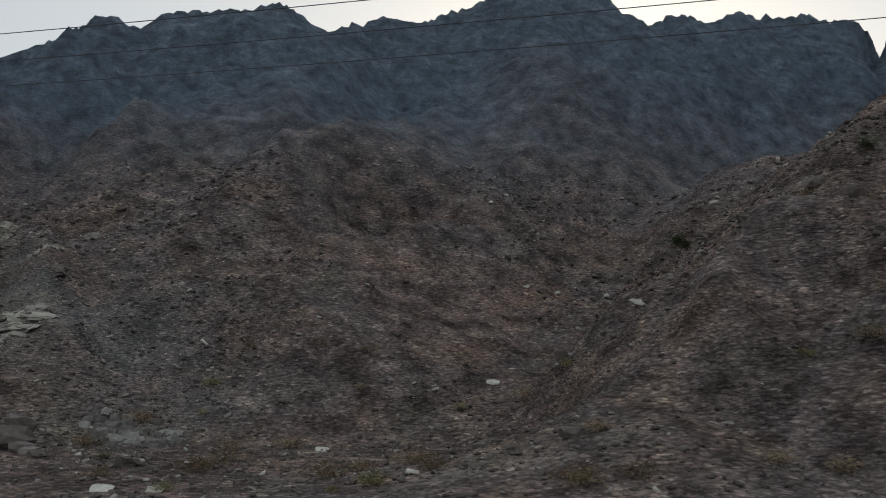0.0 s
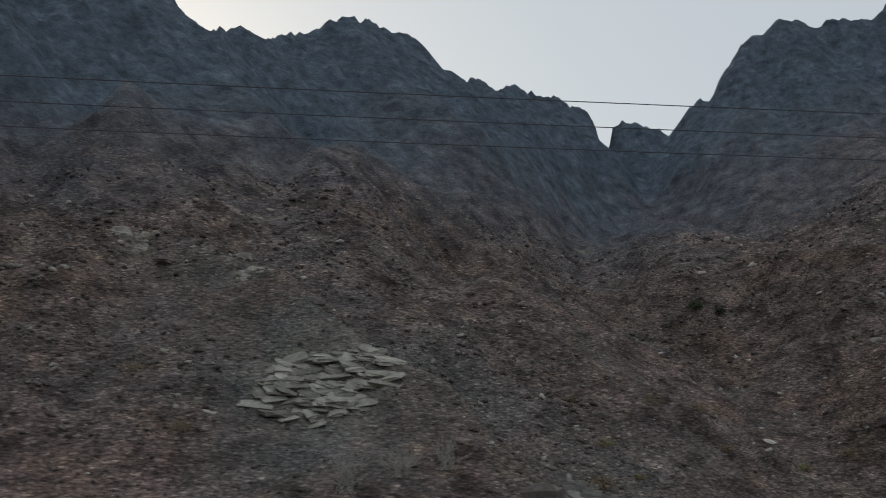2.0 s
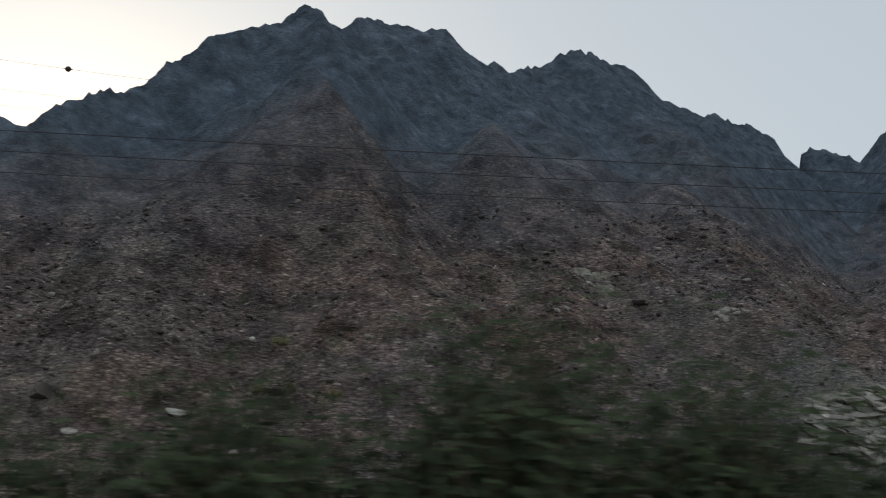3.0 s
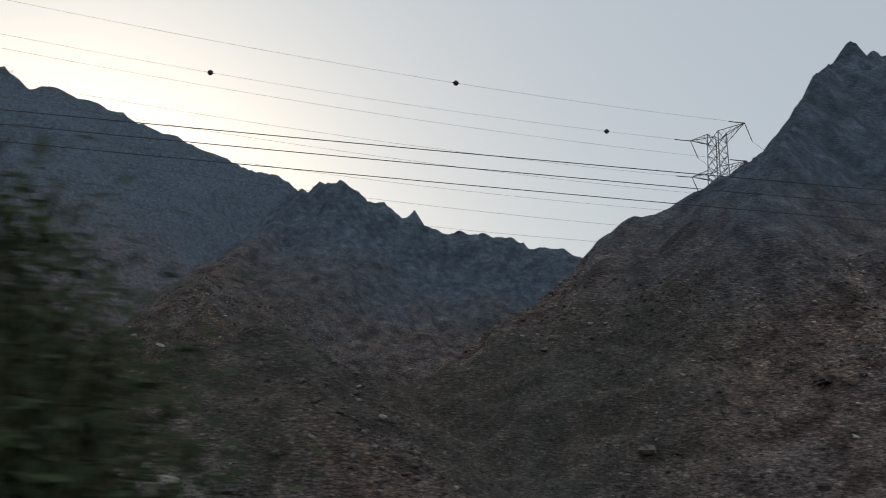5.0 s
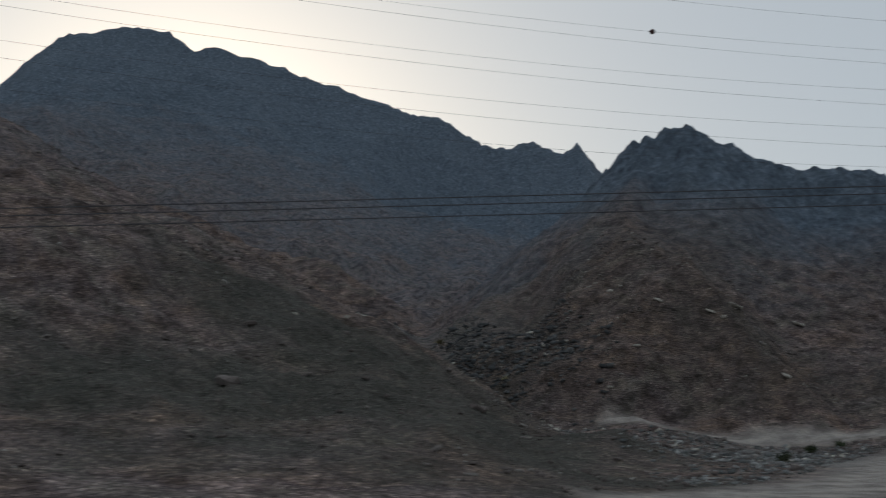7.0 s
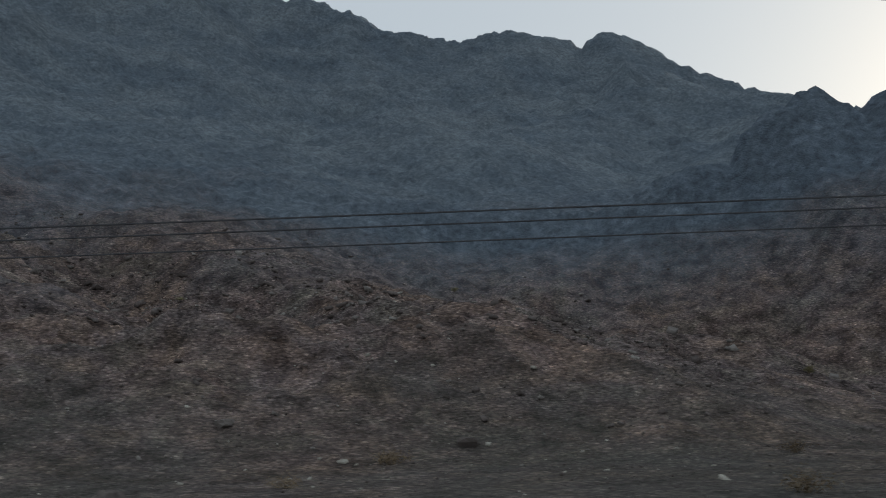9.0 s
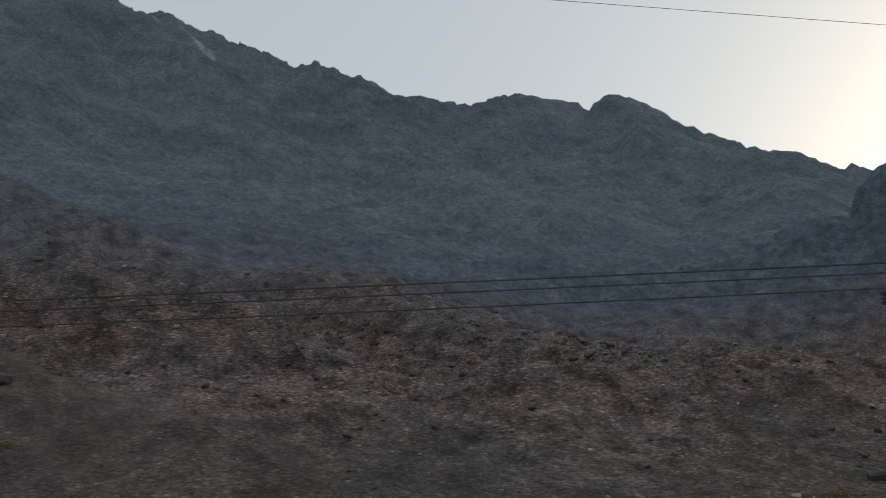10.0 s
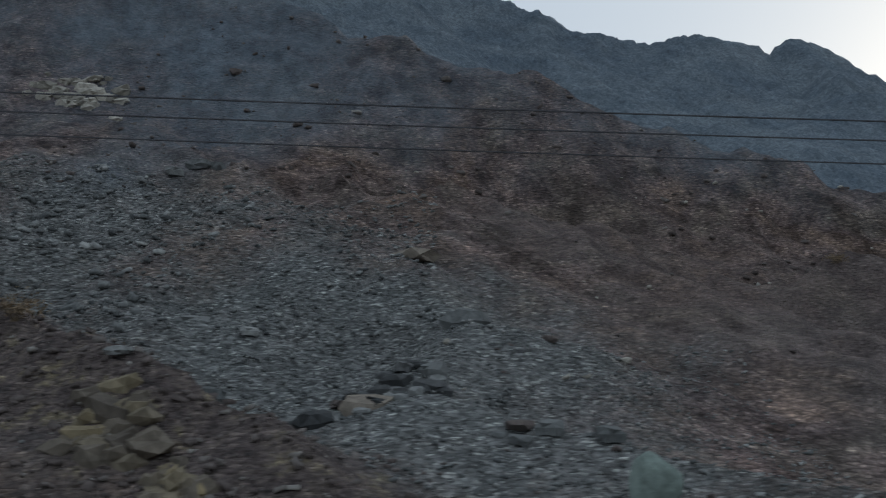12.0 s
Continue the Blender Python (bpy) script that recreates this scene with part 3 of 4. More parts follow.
def make_road():
    """The asphalt that the car runs on: a low slab with sloping edges along the middle line."""
    m, n, l, p = material("worn_asphalt")
    co = n.new("ShaderNodeNewGeometry").outputs["Position"]
    fine, broad = node(n, "ShaderNodeTexNoise", Scale=60.0, Detail=4.0), node(n, "ShaderNodeTexNoise", Scale=0.6, Detail=5.0)
    for t in (fine, broad):
        l.new(co, t.inputs["Vector"])
    col = mixed(n, l, 1.0, ramp(n, l, fine.outputs[0], [(0.35, (0.035, 0.035, 0.036)), (0.65, (0.075, 0.074, 0.072))]), ramp(n, l, broad.outputs[0], [(0.3, (0.75, 0.75, 0.75)), (0.7, (1.25, 1.23, 1.2))]), "MULTIPLY")
    l.new(col, p.inputs["Base Color"])
    p.inputs["Roughness"].default_value = 0.9
    bump = node(n, "ShaderNodeBump", Strength=0.4, Distance=0.01)
    l.new(fine.outputs[0], bump.inputs["Height"])
    l.new(bump.outputs[0], p.inputs["Normal"])
    bm = bmesh.new()
    rows = []
    for s in np.arange(-70, 312, 2.0):
        x, y, nx, ny = (float(q) for q in road_at(s))
        z = float(road_z(s))
        rows.append([bm.verts.new((x + nx * w, y + ny * w, z + h)) for w, h in ((-5.2, -0.12), (-5.0, 0.02), (-1.6, 0.06), (1.9, 0.02), (2.1, -0.12))])
    for a, b2 in zip(rows, rows[1:]):
        for k in range(4):
            bm.faces.new((a[k], a[k + 1], b2[k + 1], b2[k]))
    bmesh.ops.recalc_face_normals(bm, faces=bm.faces)
    ob = part("road", bm, m)
    return tagged(ob, "plain grey asphalt road along the mountain's foot", "road", kind="structure")


def ground_z(x, y):
    """Height of the ground under a place beside the road."""
    s = np.arange(-80, 330, 0.5)
    rx, ry, nx, ny = road_at(s)
    along = np.abs((x - rx) * -ny + (y - ry) * nx)
    off = (x - rx) * nx + (y - ry) * ny
    k = int(np.argmin(np.where(off > -30, along, 1e9)))
    d = (0.0, s[k], off[k])
    z, *_ = relief(np.array([float(x)]), np.array([float(y)]), np.array([d[1]]), np.array([d[2]]))
    return float(z[0])


# ---- small tools for things ----
def empty(name, place, label, category, group="", turn=0.0, kind=""):
    ob = new(name)
    ob.empty_display_size = 0.2
    ob.matrix_world = Matrix.Translation(place) @ pose(0, 0, 0, 0, 0, turn)
    return tagged(ob, label, category, group, kind)


def part(name, bm, mat, parent=None, label=""):
    me = bpy.data.meshes.new(name)
    bm.to_mesh(me)
    bm.free()
    me.materials.append(mat)
    ob = new(name, me)
    if parent is not None:
        ob.parent = parent
    return tagged(ob, label)


def tube(points, radii, sides=6, caps=True):
    """A round rod through the points."""
    bm = bmesh.new()
    pts = [Vector(p) for p in points]
    rings = []
    for k, p in enumerate(pts):
        way = (pts[min(k + 1, len(pts) - 1)] - pts[max(k - 1, 0)]).normalized()
        side = way.cross(Vector((0.13, 0.31, 0.94)) if abs(way.z) < 0.9 else Vector((1, 0, 0))).normalized()
        up = side.cross(way)
        r = radii[k] if isinstance(radii, (list, tuple)) else radii
        rings.append([bm.verts.new(p + r * (math.cos(a) * side + math.sin(a) * up)) for a in [2 * math.pi * q / sides for q in range(sides)]])
    for a, b2 in zip(rings, rings[1:]):
        for q in range(sides):
            bm.faces.new((a[q], a[(q + 1) % sides], b2[(q + 1) % sides], b2[q])).smooth = sides > 5
    if caps:
        bm.faces.new(rings[0][::-1])
        bm.faces.new(rings[-1])
    bmesh.ops.recalc_face_normals(bm, faces=bm.faces)
    return bm


make_road()


# ---- power poles ----
def spun(profile, sides=14):
    """A turned body from (radius, height) pairs, round z."""
    bm = bmesh.new()
    rings = [[bm.verts.new((r * math.cos(2 * math.pi * k / sides), r * math.sin(2 * math.pi * k / sides), z)) for k in range(sides)] for r, z in profile]
    for a, b2 in zip(rings, rings[1:]):
        for k in range(sides):
            bm.faces.new((a[k], a[(k + 1) % sides], b2[(k + 1) % sides], b2[k])).smooth = True
    bm.faces.new(rings[0][::-1])
    bm.faces.new(rings[-1])
    return bm


def box(size, at=(0, 0, 0), turn=None, bevel=0.01):
    bm = bmesh.new()
    bmesh.ops.create_cube(bm, size=1, matrix=Matrix.Diagonal((*size, 1)))
    bmesh.ops.bevel(bm, geom=bm.edges[:], offset=bevel, segments=1, affect="EDGES")
    bmesh.ops.transform(bm, matrix=Matrix.Translation(at) @ (turn or Matrix.Identity(4)), verts=bm.verts)
    return bm


PIN = [(0.014, -0.16), (0.016, 0.0), (0.075, 0.005), (0.1, 0.03), (0.1, 0.05), (0.08, 0.06), (0.1, 0.075), (0.1, 0.1), (0.075, 0.11), (0.095, 0.125), (0.09, 0.165), (0.05, 0.2), (0.035, 0.205)]
DISC = [(0.03, -0.09), (0.035, -0.03), (0.15, -0.02), (0.16, 0.0), (0.12, 0.03), (0.05, 0.045), (0.04, 0.1)]


def line_pole(place, top, lean, turn, label, arms=1.9, spread=0.85):
    """A wooden pole with one crossarm across the line and three pin insulators. Returns it and the cable seats."""
    x, y = place
    z0 = ground_z(x, y) - 0.4
    h = top - z0
    root = empty("utility_pole", (x, y, z0), label, "utility pole", "poles along the road", turn)
    tilt = Matrix.Translation((0, 0, h)) @ pose(0, 0, 0, 0, lean, 0) @ Matrix.Translation((0, 0, -h))

    def fix(bm):
        bmesh.ops.transform(bm, matrix=tilt, verts=bm.verts)
        return bm

    n = 8
    part("pole", fix(tube([(0.012 * math.sin(3 * k), 0.01 * math.cos(2 * k), h * k / n) for k in range(n + 1)], [0.16 - 0.05 * k / n for k in range(n + 1)], 16)), WOOD, root)
    part("crossarm", fix(box((0.1, arms, 0.12), (0.165, 0, h - 0.22))), STEEL, root, "grey steel crossarm")
    for side in (-1, 1):
        part("brace", fix(tube([(0.15, 0.0, h - 0.95), (0.16, side * 0.6 * arms / 2, h - 0.27)], 0.016, 6)), STEEL, root)
    part("bolt", fix(tube([(-0.2, 0, h - 0.24), (0.24, 0, h - 0.24)], 0.012, 6)), STEEL, root)
    seats = []
    for k in (-1, 0, 1):
        at = Vector((0.165, k * spread, h + (0.02 if k else 0.06)))
        bm = spun(PIN)
        bmesh.ops.transform(bm, matrix=Matrix.Translation(at), verts=bm.verts)
        part("insulator", fix(bm), INSULATOR, root, "dark ribbed pin insulator")
        seats.append(root.matrix_world @ tilt @ (at + Vector((0, 0, 0.2))))
    return root, seats


def strain_pole(place, top, lean, turn, label):
    """A wooden pole with a double crossarm, disc insulators both ways, jumpers and a stay."""
    x, y = place
    z0 = ground_z(x, y) - 0.4
    h = top - z0
    root = empty("utility_pole", (x, y, z0), label, "utility pole", "poles along the road", turn)
    tilt = Matrix.Translation((0, 0, h)) @ pose(0, 0, 0, 0, lean, 0) @ Matrix.Translation((0, 0, -h))

    def fix(bm):
        bmesh.ops.transform(bm, matrix=tilt, verts=bm.verts)
        return bm

    n = 8
    part("pole", fix(tube([(0.01 * math.sin(2 * k), 0, h * k / n) for k in range(n + 1)], [0.15 - 0.035 * k / n for k in range(n + 1)], 16)), WOOD, root)
    for side in (-1, 1):
        part("crossarm", fix(box((0.09, 2.7, 0.13), (side * 0.2, 0, h - 0.25))), STEEL, root, "grey steel crossarm")
        part("brace", fix(tube([(0.17, side * 0.06, h - 1.0), (0.2, side * 0.75, h - 0.3)], 0.018, 6)), STEEL, root)
        part("spacer", fix(tube([(-0.3, side * 0.95, h - 0.25), (0.3, side * 0.95, h - 0.25)], 0.014, 6)), STEEL, root)
    seats = {-1: [], 1: []}
    for k in (-1.15, 0, 1.15):
        for side in (-1, 1):
            up = 0.17 if k else 0.18
            near = 1.0 if side < 0 else 0.55
            start = Vector((side * 0.26, k, h - 0.25 + up))
            string = part("shackle", fix(tube([start, start + Vector((side * 0.24 * near, 0, -0.01)), start + Vector((side * 0.85 * near, 0, -0.03))], 0.02, 6)), STEEL, root)
            for d in (0.34, 0.5):
                bm = spun(DISC, 16)
                bmesh.ops.transform(bm, matrix=Matrix.Translation(start + Vector((side * d * near, 0, -0.015))) @ pose(0, 0, 0, 0, 90 * side, 0), verts=bm.verts)
                part("disc_insulator", fix(bm), INSULATOR, string, "brown glass disc insulator")
            part("clamp", fix(box((0.16, 0.05, 0.09), start + Vector((side * 0.8 * near, 0, -0.03)), None, 0.008)), STEEL, string)
            seats[side].append(root.matrix_world @ tilt @ (start + Vector((side * 0.85 * near, 0, -0.03))))
        arc = [Vector((-1.05 + 1.75 * q / 12, k + 0.06, h - 0.25 + (0.22 if k == 0 else 0.17) + 0.42 * math.sin(math.pi * q / 12) ** 0.6 * (1 if k == 0 else -1))) for q in range(13)]
        part("jumper", fix(tube(arc, 0.011, 5)), CABLE, root, "looped jumper cable")
    foot = Vector((3.6, 1.6, ground_z(x + 3.6, y + 1.6) - z0 - 0.1))
    part("stay", tube([(0.1, 0.05, h - 1.2), tuple(foot)], 0.011, 5), STEEL, root, "thin steel stay")
    return root, seats


pole_a, ends_a = strain_pole((-19.85, 14.0), 9.25, -2.9, 0, "brown wooden strain pole with double crossarm")
pole_b, seats_b = line_pole((-106.4, 18.0), 10.62, -1.7, 0, "slim brown wooden pole with pin insulators")
pole_c, seats_c = line_pole((-151.6, 17.0), 10.0, 0, 25, "wooden pole at the road's bend")
pole_f, seats_f = line_pole(valley(16, 11.0, 0)[:2], 10.5, 0, 49, "wooden pole beyond the road's bend")
pole_d, seats_d = line_pole(valley(-28.3, 10.0, 0)[:2], 9.2, -6.0, 60, "leaning brown wooden pole with ribbed insulators")
pole_e, seats_e = line_pole(valley(-98, 11.0, 0)[:2], 10.55, 0, 49, "wooden pole beside the scree")
pole_g, ends_g = line_pole((90.0, 15.0), 9.5, 0, 0, "wooden pole at the foot of the spur")


def hung(a, b2, sag, n=28):
    a, b2 = Vector(a), Vector(b2)
    return [a.lerp(b2, k / n) - Vector((0, 0, 4 * sag * (k / n) * (1 - k / n))) for k in range(n + 1)]


def cable(a, b2, sag, radius, label, group):
    ob = part("power_cable", tube(hung(a, b2, sag), radius, 5), CABLE)
    return tagged(ob, label, "cable", group)


for k in range(3):
    cable(ends_a[-1][k], seats_b[k], 0.68, 0.008, "dark cable hung between wooden poles", "cables along the road")
    cable(seats_b[k], seats_c[k], 0.06, 0.0105, "dark cable hung between wooden poles", "cables along the road")
    cable(seats_c[k], seats_f[k], 0.08, 0.009, "dark cable hung between wooden poles", "cables along the road")
    cable(seats_f[k], seats_d[k], 0.06, 0.0085, "dark cable hung between wooden poles", "cables along the road")
    cable(seats_d[k], seats_e[k], 0.55, 0.009, "dark cable hung between wooden poles", "cables along the road")
    cable(ends_a[1][k], ends_g[k], 1.85, 0.008, "dark cable hung between wooden poles", "cables along the road")


# ---- lattice tower on the hill ----
def lattice_tower(place, turn):
    x, y, foot, top = place
    root = empty("lattice_tower", (x, y, foot), "grey steel lattice tower with four pairs of arms", "pylon", "", turn)
    h = top - foot
    half = lambda z: 0.85 + 0.5 * (1 - z / h) + 1.3 * max(0.0, 1 - z / (h - 15)) ** 1.3
    corners = [(-1, -1), (1, -1), (1, 1), (-1, 1)]
    levels = [h * q / 8 for q in range(0, 5)] + [h - 15 + 1.5 * q for q in range(0, 11)]
    levels = sorted(set(round(v, 2) for v in levels if v <= h))
    for cx, cy in corners:
        part("leg", tube([(cx * half(z), cy * half(z), z) for z in levels], 0.085, 4), STEEL, root)
    for za, zb in zip(levels, levels[1:]):
        a, c = half(za), half(zb)
        for (ax, ay), (bx, by) in zip(corners, corners[1:] + corners[:1]):
            part("bracing", tube([(ax * a, ay * a, za), (bx * c, by * c, zb)], 0.05, 3), STEEL, root)
            part("bracing", tube([(bx * a, by * a, za), (ax * c, ay * c, zb)], 0.05, 3), STEEL, root)
    tips = []
    for z, reach, rise in ((h, 4.4, 0.23), (h - 4.9, 4.4, 0.0), (h - 9.8, 4.4, 0.0), (h - 14.7, 4.4, 0.0)):
        for side in (-1, 1):
            tip = Vector((side * reach, 0, z + rise))
            roots = [Vector((side * 0.8, q, z + r)) for q in (-0.8, 0.8) for r in (0.0, -1.4)]
            arm = part("arm", tube([roots[0], tip], 0.06, 4), STEEL, root)
            for p in roots[1:]:
                part("chord", tube([p, tip], 0.05, 4), STEEL, arm)
            for q in range(1, 4):
                ring = [p.lerp(tip, q / 4) for p in roots]
                back = [p.lerp(tip, (q - 1) / 4) for p in roots]
                for i, j in ((0, 1), (2, 3), (0, 2), (1, 3)):
                    part("lacing", tube([ring[i], back[j]], 0.025, 3), STEEL, arm)
            tips.append((root.matrix_world @ tip, z, side))
    return root, tips


tower, tips = lattice_tower((-45.8, 122.9, ground_z(-45.8, 122.9) - 0.3, 52.4), -61.4)
SPAN, SAG = Vector((-149.75, -34.06, 4.61)), 3.15
next_tower, next_tips = lattice_tower((-45.8 + SPAN.x, 122.9 + SPAN.y, ground_z(-45.8 + SPAN.x, 122.9 + SPAN.y) - 0.3, 52.4 + SPAN.z), -61.4)
for tip, z, side in tips:
    tagged(part("power_cable", tube(hung(tip, tip + SPAN, SAG, 40), 0.016, 4), CABLE), "thin high-voltage cable sagging from the tower", "cable", "high-voltage cables")
    string = tube(hung(tip, tip + Vector((-2.4, -0.55, -0.15)), 0.03, 3), 0.06, 6)
    part("insulator_string", string, INSULATOR, tower).matrix_parent_inverse = tower.matrix_world.inverted()
    away = tip + Vector((1.5, 1.2, -2.0))
    part("insulator_string", tube([tip, away], 0.055, 6), INSULATOR, tower).matrix_parent_inverse = tower.matrix_world.inverted()
    tagged(part("power_cable", tube(hung(away, away + Vector((120, 60, -22)), 5, 12), 0.02, 4), CABLE), "thin high-voltage cable behind the crest", "cable", "high-voltage cables")


def marker_ball(tip, along):
    p = tip.lerp(tip + SPAN, along) - Vector((0, 0, 4 * SAG * along * (1 - along)))
    bm = bmesh.new()
    bmesh.ops.create_uvsphere(bm, u_segments=18, v_segments=12, radius=0.31)
    for f in bm.faces:
        f.smooth = True
    root = empty("marker_ball", p, "dark round aircraft warning ball on a cable", "warning ball", "warning balls on the cables")
    part("shell", bm, BALL, root)
    part("band", spun([(0.312, -0.02), (0.322, -0.02), (0.322, 0.02), (0.312, 0.02)], 18), CABLE, root)
    part("grip", tube([(-0.5, -0.07, 0.02), (0.5, 0.07, -0.02)], 0.035, 6), CABLE, root)


BALL = plain_material("faded_red_shell", (0.06, 0.025, 0.02), (0.1, 0.04, 0.03), 5, 0.6, 0.0)
top_left = [t for t, z, side in tips if side < 0][0]
top_right = [t for t, z, side in tips if side > 0][0]
marker_ball(top_right, 0.26)
marker_ball(top_left, 0.084)
marker_ball(top_left, 0.417)

# single cable over the second valley, between two poles
pole_h, seats_h = line_pole(valley(48, 40, 0)[:2], 18.9, 0, 49, "tall wooden pole at the valley's mouth")
pole_i, seats_i = line_pole(valley(-108, 40, 0)[:2], 35.6, 0, 49, "tall wooden pole on the slope")
cable(seats_h[1], seats_i[1], 0.1, 0.012, "thin single cable high over the valley", "single cable")


# ---- loose stones ----
def stone_material(name, stops, rough=0.9):
    m, n, l, p = material(name)
    g = n.new("ShaderNodeNewGeometry")
    oi = n.new("ShaderNodeObjectInfo")
    t = node(n, "ShaderNodeTexNoise", Scale=4.0, Detail=6, Roughness=0.7)
    l.new(g.outputs["Position"], t.inputs["Vector"])
    r = maths(n, l, "FRACT", maths(n, l, "ADD", g.outputs["Random Per Island"], oi.outputs["Random"]))
    base = ramp(n, l, r, stops)
    col = mixed(n, l, 0.8, base, ramp(n, l, t.outputs[0], [(0.3, (0.55, 0.55, 0.55)), (0.7, (1.4, 1.4, 1.4))]), "MULTIPLY")
    l.new(col, p.inputs["Base Color"])
    p.inputs["Roughness"].default_value = rough
    p.inputs["Specular IOR Level"].default_value = 0.2
    b2 = node(n, "ShaderNodeBump", Strength=0.6, Distance=0.06)
    l.new(t.outputs[0], b2.inputs["Height"])
    l.new(b2.outputs[0], p.inputs["Normal"])
    return m


STONE = stone_material("mixed_stone", [(0.0, (0.1, 0.083, 0.075)), (0.5, (0.142, 0.118, 0.108)), (0.8, (0.175, 0.152, 0.14)), (0.94, (0.235, 0.215, 0.195)), (1.0, (0.4, 0.38, 0.345))])
GREY_STONE = stone_material("grey_stone", [(0.0, (0.09, 0.095, 0.095)), (0.5, (0.18, 0.185, 0.18)), (0.85, (0.28, 0.285, 0.275)), (1.0, (0.42, 0.42, 0.4))])


def stone_shape(seed, cuts, flat, low=0.24, high=0.42):
    """An angular stone of about 1 m: a ball cut by random planes."""
    rng = random.Random(seed)
    bm = bmesh.new()
    bmesh.ops.create_icosphere(bm, subdivisions=cuts, radius=0.5)
    planes = []
    for _ in range(9):
        a, z = rng.uniform(0, 6.283), rng.uniform(-0.9, 0.9)
        q = math.sqrt(1 - z * z)
        planes.append((Vector((q * math.cos(a), q * math.sin(a), z)), rng.uniform(low, high)))
    for v in bm.verts:
        for nrm, d in planes:
            over = v.co.dot(nrm) - d
            if over > 0:
                v.co -= nrm * over
        v.co = Vector((v.co.x, v.co.y * rng.uniform(0.97, 1.03) * 0.85, v.co.z * flat))
    return bm


def block_shape(seed):
    """A broken block of bedrock of about 1 m with flat faces."""
    rng = random.Random(seed)
    bm = bmesh.new()
    bmesh.ops.create_cube(bm, size=0.9)
    bmesh.ops.subdivide_edges(bm, edges=bm.edges[:], cuts=1, use_grid_fill=True)
    for v in bm.verts:
        corner = sum(abs(q) > 0.3 for q in v.co)
        v.co *= (1.0, 1.12, 0.98, 0.84)[corner]
        v.co += Vector([rng.uniform(-0.13, 0.13) for _ in range(3)])
    bmesh.ops.triangulate(bm, faces=bm.faces)
    return bm


def arrays(bm):
    bm.verts.ensure_lookup_table()
    v = np.array([q.co for q in bm.verts])
    f = np.array([[q.index for q in face.verts] for face in bm.faces])
    bm.free()
    return v, f


def chip_shape(seed):
    """A small sharp-edged stone: a cube with its corners pulled about."""
    rng = random.Random(seed)
    bm = bmesh.new()
    bmesh.ops.create_cube(bm, size=0.75)
    for v in bm.verts:
        v.co = Vector((v.co.x * rng.uniform(0.55, 1.35), v.co.y * rng.uniform(0.5, 1.25), v.co.z * rng.uniform(0.25, 0.7)))
    bmesh.ops.triangulate(bm, faces=bm.faces)
    return bm


PROTOS = [arrays(chip_shape(k)) for k in range(16)]


def scatter(name, label, mat, fields, seed, bare=0.0, clear=(), along=(), reach=8.0):
    """Stones strewn over stretches of the plan: (s from, to, w from, to, count, least, most); where a line is given, only beside it."""
    rng = np.random.default_rng(seed)
    allv, allf, base = [], [], 0
    for s0, s1, w0, w1, count, small, large in fields:
        s = rng.uniform(s0, s1, count)
        w = rng.uniform(w0, w1, count)
        x, y, nx, ny = road_at(s)
        x, y = x + nx * w, y + ny * w
        z, crag_haze, track = relief(x, y, s, w)
        keep = (layers(x, y, 7, 123, 3) + rng.uniform(-0.8, 0.8, count) > bare - 0.1) & (crag_haze < 0.22) & (track < 0.3)
        if along:
            keep &= np.minimum.reduce([d for d, _ in to_line(x, y, along)]) < reach * rng.random(count) ** 0.5
        for cx, cy, r in clear:
            keep &= np.hypot(x - cx, y - cy) > r
        x, y, z = x[keep], y[keep], z[keep]
        size = small * (large / small) ** (rng.random(len(x)) ** 3.0)
        pick = rng.integers(len(PROTOS), size=len(x))
        for k, (v, f) in enumerate(PROTOS):
            q = np.nonzero(pick == k)[0]
            n = len(q)
            a, t1, t2 = rng.uniform(0, 6.283, n), rng.normal(0, 0.3, n), rng.normal(0, 0.3, n)
            ca, sa, o, e1 = np.cos(a), np.sin(a), np.zeros(n), np.ones(n)
            turn = np.stack([ca, -sa, o, sa, ca, o, o, o, e1], -1).reshape(n, 3, 3)
            tip = np.stack([e1, o, t1, o, e1, t2, -t1, -t2, e1], -1).reshape(n, 3, 3)
            long = np.stack([rng.uniform(0.8, 1.6, n), e1, e1], -1)[:, None, :]
            pts = np.einsum("nij,nvj->nvi", turn @ tip, v[None] * long) * size[q][:, None, None]
            pts += np.stack([x[q], y[q], z[q] + 0.14 * size[q]], -1)[:, None, :]
            allv.append(pts.reshape(-1, 3))
            allf.append((f[None] + base + (np.arange(n) * len(v))[:, None, None]).reshape(-1, 3))
            base += n * len(v)
    verts, faces = np.concatenate(allv), np.concatenate(allf).astype(np.int32)
    me = bpy.data.meshes.new(name)
    me.vertices.add(len(verts))
    me.vertices.foreach_set("co", verts.ravel())
    me.loops.add(faces.size)
    me.loops.foreach_set("vertex_index", faces.ravel())
    me.polygons.add(len(faces))
    me.polygons.foreach_set("loop_start", np.arange(0, faces.size, 3, dtype=np.int32))
    me.update(calc_edges=True)
    me.materials.append(mat)
    return tagged(new(name, me), label, "stones", kind="stuff")


